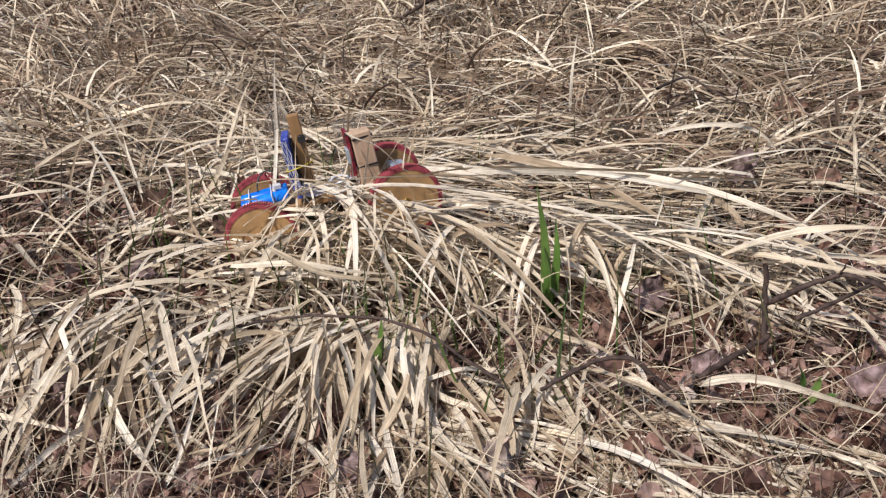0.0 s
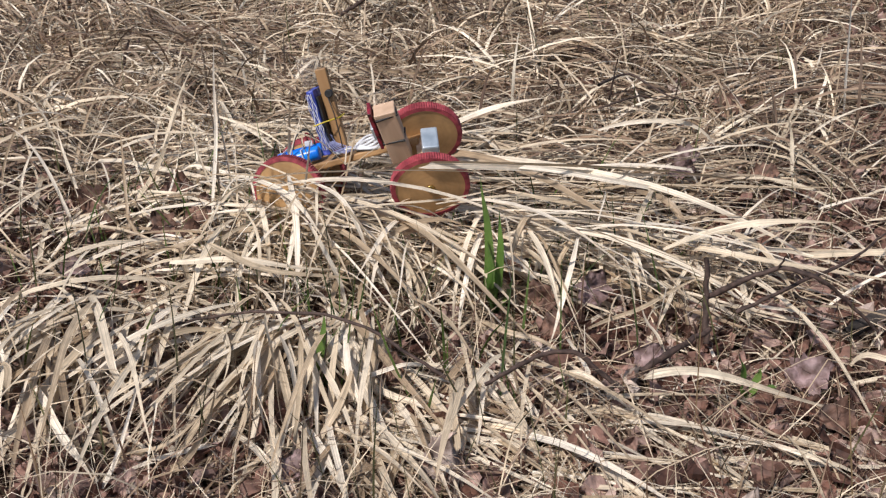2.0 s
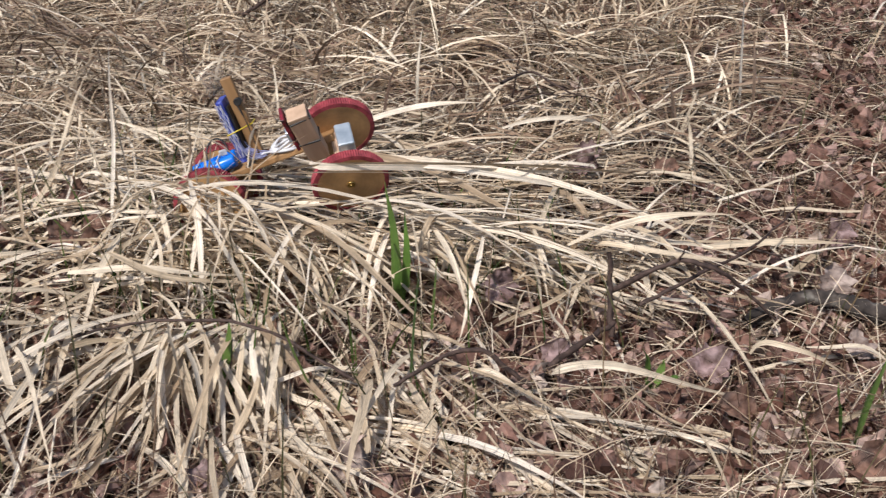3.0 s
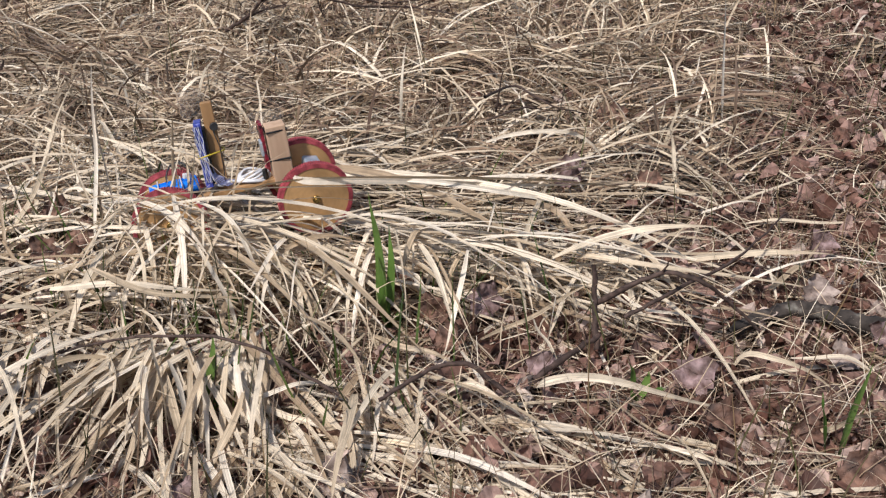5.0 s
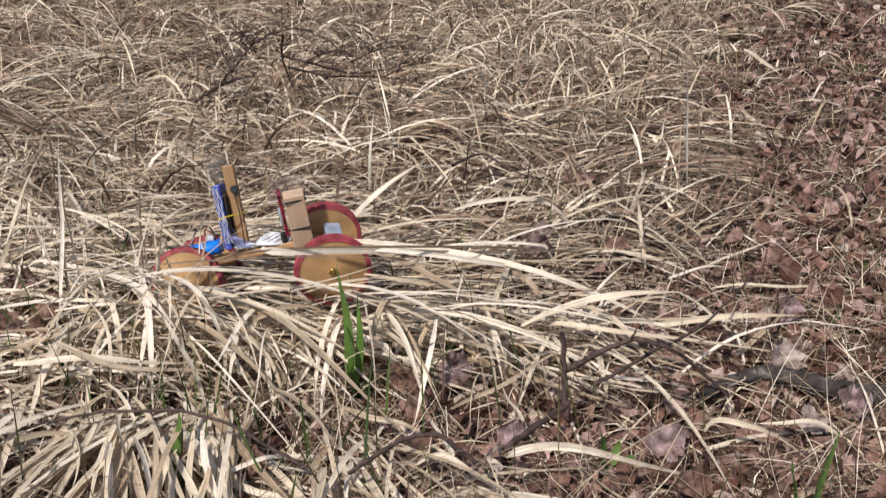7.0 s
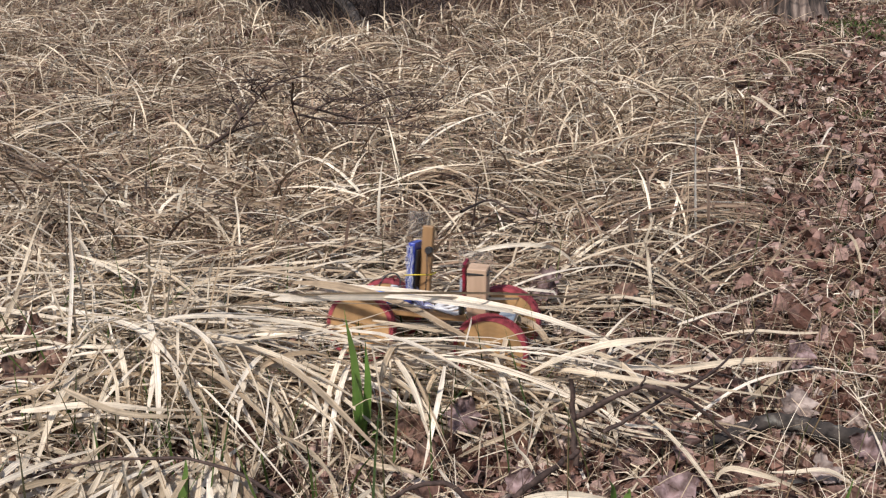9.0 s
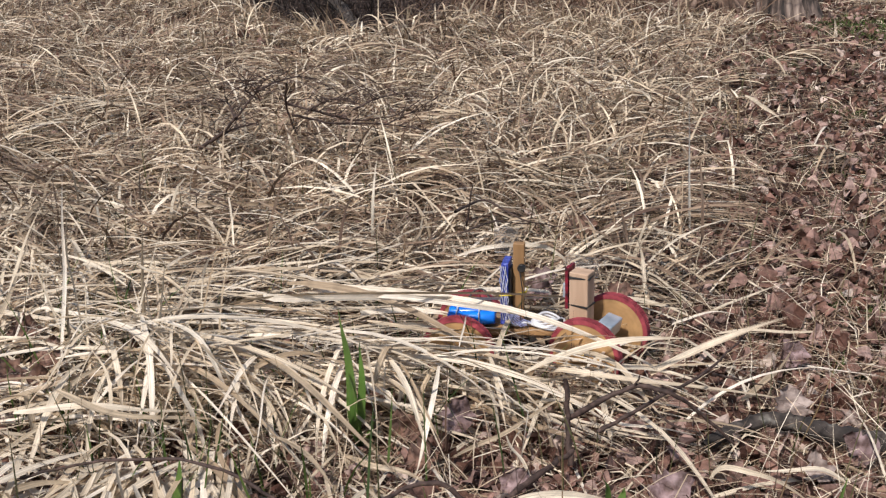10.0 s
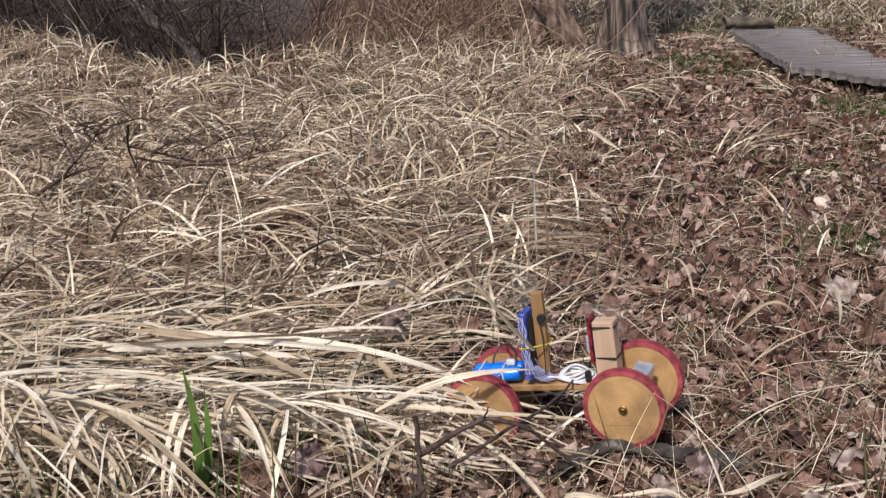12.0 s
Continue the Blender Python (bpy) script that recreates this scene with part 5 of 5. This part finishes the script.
blade(tuft, (0.394, 1.072, 0.020), (0.453, 1.052, 0.030), (0.501, 1.046, 0.000), 0.0093)
blade(tuft, (0.153, 1.030, 0.010), (0.205, 0.951, 0.010), (0.300, 0.893, 0.000), 0.0056)
blade(tuft, (0.023, 1.134, 0.010), (0.102, 1.159, 0.040), (0.173, 1.166, 0.080), 0.0065)
blade(tuft, (0.087, 1.103, 0.060), (0.105, 1.086, 0.030), (0.129, 1.085, -0.010), 0.0062)
blade(tuft, (0.008, 1.210, 0.100), (-0.009, 1.136, 0.050), (-0.026, 1.098, 0.000), 0.0078)
blade(tuft, (0.387, 0.938, 0.010), (0.425, 0.944, 0.020), (0.472, 0.971, 0.010), 0.0086)
blade(tuft, (0.422, 1.269, 0.010), (0.471, 1.308, 0.020), (0.521, 1.368, 0.030), 0.0095)
blade(tuft, (0.451, 1.505, 0.000), (0.541, 1.485, 0.010), (0.668, 1.495, 0.000), 0.0070)
blade(tuft, (0.382, 1.517, 0.010), (0.448, 1.537, 0.020), (0.536, 1.551, 0.000), 0.0063)
blade(tuft, (0.293, 1.369, 0.000), (0.333, 1.348, 0.060), (0.425, 1.366, 0.000), 0.0048)
blade(tuft, (0.367, 1.645, 0.000), (0.366, 1.676, 0.050), (0.353, 1.679, 0.110), 0.0077)
blade(tuft, (-0.038, 0.933, 0.010), (0.031, 0.957, 0.030), (0.075, 0.956, 0.000), 0.0056)
blade(tuft, (-0.019, 0.991, 0.030), (0.032, 0.975, 0.040), (0.087, 0.948, -0.010), 0.0063)
blade(tuft, (0.171, 0.924, 0.000), (0.252, 0.885, 0.020), (0.307, 0.859, -0.010), 0.0059)
blade(tuft, (0.196, 1.203, 0.010), (0.271, 1.138, 0.030), (0.364, 1.131, 0.000), 0.0064)
blade(tuft, (0.208, 1.194, 0.040), (0.262, 1.166, 0.030), (0.358, 1.195, 0.000), 0.0065)
blade(tuft, (0.507, 1.080, 0.000), (0.562, 1.050, 0.030), (0.660, 1.126, 0.000), 0.0110)
blade(tuft, (0.741, 1.526, 0.010), (0.775, 1.757, -0.020), (0.739, 1.555, 0.180), 0.0064)
blade(tuft, (0.761, 1.571, 0.000), (0.838, 1.550, 0.060), (0.868, 1.527, 0.000), 0.0067)
blade(tuft, (0.898, 1.527, 0.100), (0.943, 1.545, 0.060), (0.944, 1.539, 0.000), 0.0077)
blade(tuft, (0.513, 1.943, 0.000), (0.538, 2.082, 0.140), (0.612, 2.422, 0.230), 0.0119)
blade(tuft, (0.953, 3.086, 0.040), (0.978, 2.961, 0.030), (0.997, 2.855, 0.010), 0.0135)
blade(tuft, (0.746, 5.138, -0.020), (0.895, 4.751, 0.080), (1.132, 5.138, 0.080), 0.0153)
tuft = grass_tuft("fresh green pointed grass shoot among dry blades", "green_shoot")
blade(tuft, (-0.099, 1.212, -0.020), (-0.104, 1.181, 0.100), (-0.113, 1.183, 0.200), 0.0160, GREEN)
blade(tuft, (-0.097, 1.215, -0.020), (-0.090, 1.172, 0.080), (-0.091, 1.213, 0.140), 0.0139, GREEN)
blade(tuft, (-0.102, 1.215, -0.020), (-0.101, 1.161, 0.070), (-0.108, 1.209, 0.110), 0.0119, GREEN)
blade(tuft, (-0.094, 1.215, -0.020), (-0.084, 1.208, 0.010), (-0.075, 1.234, 0.030), 0.0090, GREEN)
tuft = grass_tuft("fresh green pointed grass shoot among dry blades", "green_shoot")
blade(tuft, (-0.295, 1.020, -0.020), (-0.290, 1.015, 0.040), (-0.283, 1.019, 0.090), 0.0097, GREEN)
blade(tuft, (-0.292, 1.020, -0.020), (-0.284, 1.021, 0.020), (-0.283, 1.039, 0.040), 0.0069, GREEN)
tuft = grass_tuft("fresh green pointed grass shoot among dry blades", "green_shoot")
blade(tuft, (0.402, 0.913, -0.020), (0.409, 0.913, 0.050), (0.429, 0.932, 0.100), 0.0152, GREEN)
blade(tuft, (0.394, 0.918, -0.020), (0.379, 0.907, 0.040), (0.373, 0.911, 0.080), 0.0080, GREEN)
tuft = grass_tuft("fresh green pointed grass shoot among dry blades", "green_shoot")
blade(tuft, (0.205, 1.036, -0.020), (0.198, 1.026, 0.020), (0.191, 1.027, 0.050), 0.0099, GREEN)
blade(tuft, (0.207, 1.036, -0.020), (0.213, 1.029, 0.010), (0.218, 1.034, 0.030), 0.0090, GREEN)
blade(tuft, (0.210, 1.036, -0.020), (0.225, 1.026, 0.000), (0.238, 1.029, 0.010), 0.0080, GREEN)
tuft = grass_tuft("fresh green pointed grass shoot among dry blades", "green_shoot")
blade(tuft, (-0.319, 1.266, -0.020), (-0.307, 1.242, 0.020), (-0.297, 1.228, 0.070), 0.0116, GREEN)
blade(tuft, (-0.322, 1.266, -0.020), (-0.318, 1.242, 0.020), (-0.321, 1.253, 0.040), 0.0092, GREEN)
twig = twig_thing("forked dark dead twig standing in the grass", "dead_twig")
stem(twig, [(0.167, 1.111, 0.010), (0.165, 1.122, 0.040), (0.165, 1.140, 0.070), (0.162, 1.145, 0.110)], 0.0042, 0.0034)
stem(twig, [(0.168, 1.141, 0.060), (0.202, 1.125, 0.090), (0.245, 1.126, 0.110), (0.282, 1.107, 0.110), (0.327, 1.123, 0.070), (0.368, 1.119, 0.030)], 0.0042, 0.0018)
stem(twig, [(0.200, 1.121, 0.050), (0.237, 1.125, 0.070), (0.283, 1.152, 0.080), (0.344, 1.202, 0.080), (0.410, 1.285, 0.080), (0.462, 1.359, 0.080)], 0.0030, 0.0012)
stem(twig, [(0.242, 1.123, 0.110), (0.247, 1.121, 0.120), (0.248, 1.116, 0.130)], 0.0015, 0.0008)
twig = twig_thing("long thin dark dead stem lying across the straw", "dead_twig")
stem(twig, [(-0.516, 1.065, 0.030), (-0.457, 1.063, 0.050), (-0.378, 1.035, 0.080), (-0.281, 1.019, 0.090), (-0.221, 1.001, 0.080), (-0.179, 0.984, 0.060), (-0.138, 0.972, 0.040)], 0.0016, 0.0022)
stem(twig, [(-0.092, 0.946, 0.050), (-0.068, 0.958, 0.060), (-0.031, 0.982, 0.070), (0.007, 0.989, 0.070), (0.038, 0.986, 0.040), (0.060, 0.976, 0.030)], 0.0024, 0.0032)
stem(twig, [(0.081, 1.012, 0.030), (0.120, 1.045, 0.040), (0.166, 1.095, 0.040)], 0.0045, 0.0030)
twig = twig_thing("thin dark dead twigs among leaves", "dead_twig")
stem(twig, [(0.272, 1.157, 0.060), (0.300, 1.148, 0.040), (0.336, 1.143, 0.030)], 0.0020, 0.0010)
stem(twig, [(0.373, 1.249, 0.060), (0.405, 1.251, 0.050), (0.450, 1.269, 0.030)], 0.0018, 0.0010)
fallen_log([(0.345, 1.167, -0.005), (0.385, 1.186, 0.005), (0.433, 1.203, 0.010), (0.468, 1.195, 0.010), (0.496, 1.168, 0.010), (0.538, 1.150, 0.010), (0.583, 1.133, 0.005)])
twig = twig_thing("tangled dark dead branch lying on the straw bank", "dead_branch")
stem(twig, [(-0.574, 2.565, 0.050), (-0.515, 2.530, 0.090), (-0.463, 2.491, 0.140), (-0.413, 2.506, 0.200), (-0.381, 2.471, 0.240)], 0.0050, 0.0010, 12)
stem(twig, [(-0.531, 2.538, 0.080), (-0.493, 2.598, 0.090), (-0.452, 2.698, 0.080)], 0.0047, 0.0010, 12)
stem(twig, [(-0.463, 2.491, 0.140), (-0.496, 2.575, 0.160), (-0.492, 2.532, 0.190)], 0.0044, 0.0010, 12)
stem(twig, [(-0.413, 2.506, 0.200), (-0.368, 2.538, 0.220), (-0.294, 2.495, 0.240)], 0.0041, 0.0010, 12)
stem(twig, [(-0.322, 2.395, 0.240), (-0.351, 2.557, 0.160), (-0.337, 2.568, 0.100), (-0.326, 2.572, 0.070)], 0.0038, 0.0010, 12)
stem(twig, [(-0.351, 2.557, 0.160), (-0.285, 2.485, 0.160), (-0.182, 2.525, 0.120), (-0.070, 2.486, 0.140), (-0.014, 2.438, 0.190)], 0.0035, 0.0010, 12)
stem(twig, [(-0.331, 2.518, 0.140), (-0.240, 2.545, 0.110), (-0.104, 2.613, 0.090), (0.039, 2.588, 0.070), (0.164, 2.526, 0.060)], 0.0032, 0.0010, 12)
stem(twig, [(-0.177, 2.471, 0.160), (-0.123, 2.499, 0.180), (-0.055, 2.509, 0.190)], 0.0029, 0.0010, 12)
stem(twig, [(-0.285, 2.485, 0.160), (-0.228, 2.465, 0.190), (-0.172, 2.426, 0.190)], 0.0026, 0.0010, 12)
stem(twig, [(-0.419, 2.537, 0.180), (-0.437, 2.494, 0.210), (-0.425, 2.477, 0.240)], 0.0023, 0.0010, 12)
stem(twig, [(-0.102, 2.571, 0.100), (-0.045, 2.603, 0.120), (0.012, 2.628, 0.120)], 0.0020, 0.0010, 12)
twig = twig_thing("thin dark branching twig in the straw", "dead_twig")
stem(twig, [(0.045, 1.725, 0.140), (0.101, 1.866, 0.120), (0.168, 1.786, 0.100), (0.236, 1.836, 0.070)], 0.0028, 0.0010)
stem(twig, [(0.065, 1.765, 0.100), (0.076, 1.742, 0.180)], 0.0020, 0.0010)
stem(twig, [(0.050, 1.834, 0.060), (0.123, 1.853, 0.080), (0.189, 1.878, 0.060), (0.198, 1.876, 0.110)], 0.0022, 0.0008)
dead_leaf("curled mauve dead leaf standing on edge", 0.032, 1.204, 0.065, 0.051, 80, 62, 10, LEAF_MAUVE)
dead_leaf("curled dark brown dead leaf standing on edge", -0.039, 1.195, 0.050, 0.048, 95, 60, -15, LEAF_BROWN)
dead_leaf("flat brown dead leaf on the litter", -0.013, 1.139, 0.040, 0.046, 20, 35, 0, LEAF_BROWN)
dead_leaf("dark brown dead leaf lying on straw", 0.303, 1.962, 0.050, 0.060, 10, 45, 0, LEAF_BROWN)
dead_leaf("pinkish dead leaf lying on straw", 0.193, 1.686, 0.060, 0.053, 20, 35, 5, LEAF_MAUVE)
dead_leaf("dark brown dead leaf lying on straw", 0.321, 1.642, 0.050, 0.045, 0, 35, 5, LEAF_BROWN)
dead_leaf("mauve dead leaf among straw", 0.530, 1.387, 0.050, 0.048, 60, 45, 10, LEAF_MAUVE)
dead_leaf("pale tall dead leaf among straw", 0.470, 1.223, 0.050, 0.054, 85, 50, 5, LEAF_PALE)
dead_leaf("bleached pale dead leaf", 0.462, 1.078, 0.050, 0.042, 120, 40, 15, LEAF_PALE)
dead_leaf("large pale mauve dead leaf", 0.279, 1.055, 0.040, 0.058, 30, 30, 0, LEAF_MAUVE)
dead_leaf("mauve dead leaf under straw", 0.096, 1.077, 0.040, 0.039, 40, 40, 0, LEAF_MAUVE)
dead_leaf("rust brown dead leaf", 0.379, 0.935, 0.040, 0.040, 10, 30, 10, LEAF_BROWN)
dead_leaf("large rust brown dead leaf", 0.403, 0.848, 0.040, 0.061, 60, 30, 0, LEAF_BROWN)
dead_leaf("rust brown dead leaf", 0.289, 0.968, 0.040, 0.050, 170, 30, 10, LEAF_BROWN)
dead_leaf("long pale dead leaf on the litter", -0.128, 0.852, 0.040, 0.054, -15, 30, 0, LEAF_PALE)
dead_leaf("orange brown curled dead leaf", -0.540, 1.107, 0.040, 0.046, 10, 35, 0, LEAF_BROWN)
dead_leaf("brown dead leaf beside the straw", -0.700, 1.363, 0.050, 0.047, 5, 35, 0, LEAF_BROWN)
dead_leaf("mauve dead leaf beside the straw", -0.693, 1.231, 0.050, 0.047, 15, 30, 0, LEAF_MAUVE)
dead_leaf("large mauve dead leaf under blades", -0.669, 0.939, 0.040, 0.058, 80, 30, 0, LEAF_MAUVE)
dead_leaf("mauve dead leaf under blades", -0.280, 0.828, 0.040, 0.047, 70, 30, 0, LEAF_MAUVE)
dead_leaf("orange brown dead leaf under blades", -0.434, 1.088, 0.040, 0.052, 10, 30, 0, LEAF_BROWN)
dead_leaf("dark brown dead leaf heaped beside the straw", -0.620, 1.469, 0.070, 0.055, 20, 40, 10, LEAF_BROWN)
dead_leaf("dark brown dead leaf heaped beside the straw", -0.555, 1.382, 0.070, 0.052, 80, 40, 10, LEAF_BROWN)
dead_leaf("dark brown dead leaf heaped beside the straw", -0.593, 1.328, 0.070, 0.051, 140, 40, 10, LEAF_BROWN)
dead_leaf("dark brown dead leaf heaped beside the straw", -0.546, 1.304, 0.070, 0.050, 30, 40, 10, LEAF_BROWN)
dead_leaf("dark brown dead leaf heaped beside the straw", -0.736, 1.420, 0.070, 0.054, 60, 40, 10, LEAF_BROWN)
dead_leaf("dark brown dead leaf under the blades", -0.203, 1.304, 0.050, 0.051, 20, 35, 5, LEAF_BROWN)
dead_leaf("dark brown dead leaf under the blades", -0.207, 1.005, 0.050, 0.042, 80, 35, 5, LEAF_BROWN)
dead_leaf("dark brown dead leaf under the blades", -0.468, 0.932, 0.050, 0.040, 140, 35, 5, LEAF_BROWN)
dead_leaf("dark brown dead leaf under the blades", -0.075, 1.267, 0.050, 0.050, 30, 35, 5, LEAF_BROWN)
dead_leaf("pale dead leaf on the litter", 1.020, 1.667, 0.040, 0.067, 10, 40, 0, LEAF_PALE)
dead_leaf("pinkish dead leaf lying on straw", 0.179, 1.603, 0.080, 0.050, 0, 50, 0, LEAF_MAUVE)
dead_leaf("small round pale leaf", 1.236, 2.594, 0.040, 0.033, 0, 45, 0, LEAF_PALE)
dead_leaf("pale dead leaf on the litter", 0.714, 1.096, 0.040, 0.047, 30, 30, 0, LEAF_PALE)
dead_leaf("brown dead leaf on the litter", 0.962, 1.463, 0.050, 0.054, 30, 40, 0, LEAF_BROWN)
dead_leaf("dark mauve bark flake beside the log", 0.522, 1.112, 0.050, 0.046, 150, 40, 0, LEAF_MAUVE)


# ---- two blades that the car pushes aside ----
def pushed_blade(label, length, width, droop):
    s = np.linspace(0, 1, 13)
    P = np.stack([length * s, 0 * s, -droop * length * s ** 2.2], -1)
    w = width / 2 * np.minimum(1, 2.2 * (1 - s) + 0.06)
    V = np.stack([P + np.stack([0 * s, -0.8 * w, -0.6 * w], -1), P + np.stack([0 * s, 0.3 * w, -0.2 * w], -1), P + np.stack([0 * s, 0.8 * w, 0.6 * w], -1)], 1).reshape(-1, 3)
    F = [[i * 3 + j, i * 3 + j + 1, i * 3 + j + 4, i * 3 + j + 3] for i in range(12) for j in (0, 1)]
    return tagged(new("grass_blade", mesh_from("grass_blade", V, F, [STRAW_WIDE], strip=(13, 3))), label, "grass blade")


leaning_blade = pushed_blade("single pale dry grass blade pushed up by the car", 0.18, 0.010, 0.22)
flicked_blade = pushed_blade("long pale dry grass blade flicked up by the front wheels", 0.2, 0.010, 0.12)

# ---- moss cushions ----
def moss_patch(x, y, rx, ry, count, tall):
    n = count
    a, r = rnd(0, 6.28, n), np.sqrt(rnd(0, 1, n))
    V, F = ribbons(x + rx * r * np.cos(a), y + ry * r * np.sin(a), rnd(0, 6.28, n), rnd(tall * 0.4, tall, n), rnd(0.0015, 0.0035, n), rnd(0.6, 1.6, n), rnd(-0.3, 1.4, n), 0.0, rnd(-0.6, 0.6, n), rnd(-1, 1, n), nseg=3)
    tagged(new("moss_patch", mesh_from("moss_patch", V, F, [MOSS])), "low cushion of dark green moss and short new grass", "moss", kind="stuff")


def make_new_grass():
    n = 170
    x, y = rnd(-0.75, 0.15, n), rnd(0.95, 1.6, n)
    V, F = ribbons(x, y, rnd(0, 6.28, n), rnd(0.08, 0.2, n), rnd(0.0016, 0.0038, n), rnd(1.1, 1.6, n), rnd(0.5, 1.5, n), 0.0, rnd(-0.4, 0.4, n), rnd(-1, 1, n), nseg=5)
    tagged(new("new_grass", mesh_from("new_grass", V, F, [MOSS])), "thin new green grass leaves among dry blades", "grass", kind="stuff")


make_new_grass()
for mx, my, mr in ((0.85, 1.95, 0.05), (1.05, 2.5, 0.07), (1.3, 3.1, 0.08), (1.5, 2.4, 0.10), (1.35, 3.9, 0.12), (1.0, 1.35, 0.05), (0.66, 1.25, 0.04), (1.75, 3.2, 0.12), (0.95, 1.75, 0.05)):
    moss_patch(mx, my, mr, mr * 0.8, int(16000 * mr * mr) + 120, 0.03)
moss_patch(1.22, 2.02, 0.13, 0.10, 1800, 0.05)
moss_patch(0.72, 1.62, 0.05, 0.04, 260, 0.03)
moss_patch(0.62, 1.40, 0.04, 0.03, 200, 0.03)
moss_patch(2.15, 3.5, 0.22, 0.25, 2200, 0.06)
moss_patch(1.95, 4.6, 0.25, 0.3, 1500, 0.06)
moss_patch(1.45, 2.7, 0.15, 0.2, 700, 0.04)
moss_patch(2.6, 6.6, 1.6, 1.0, 4000, 0.12)

motions()
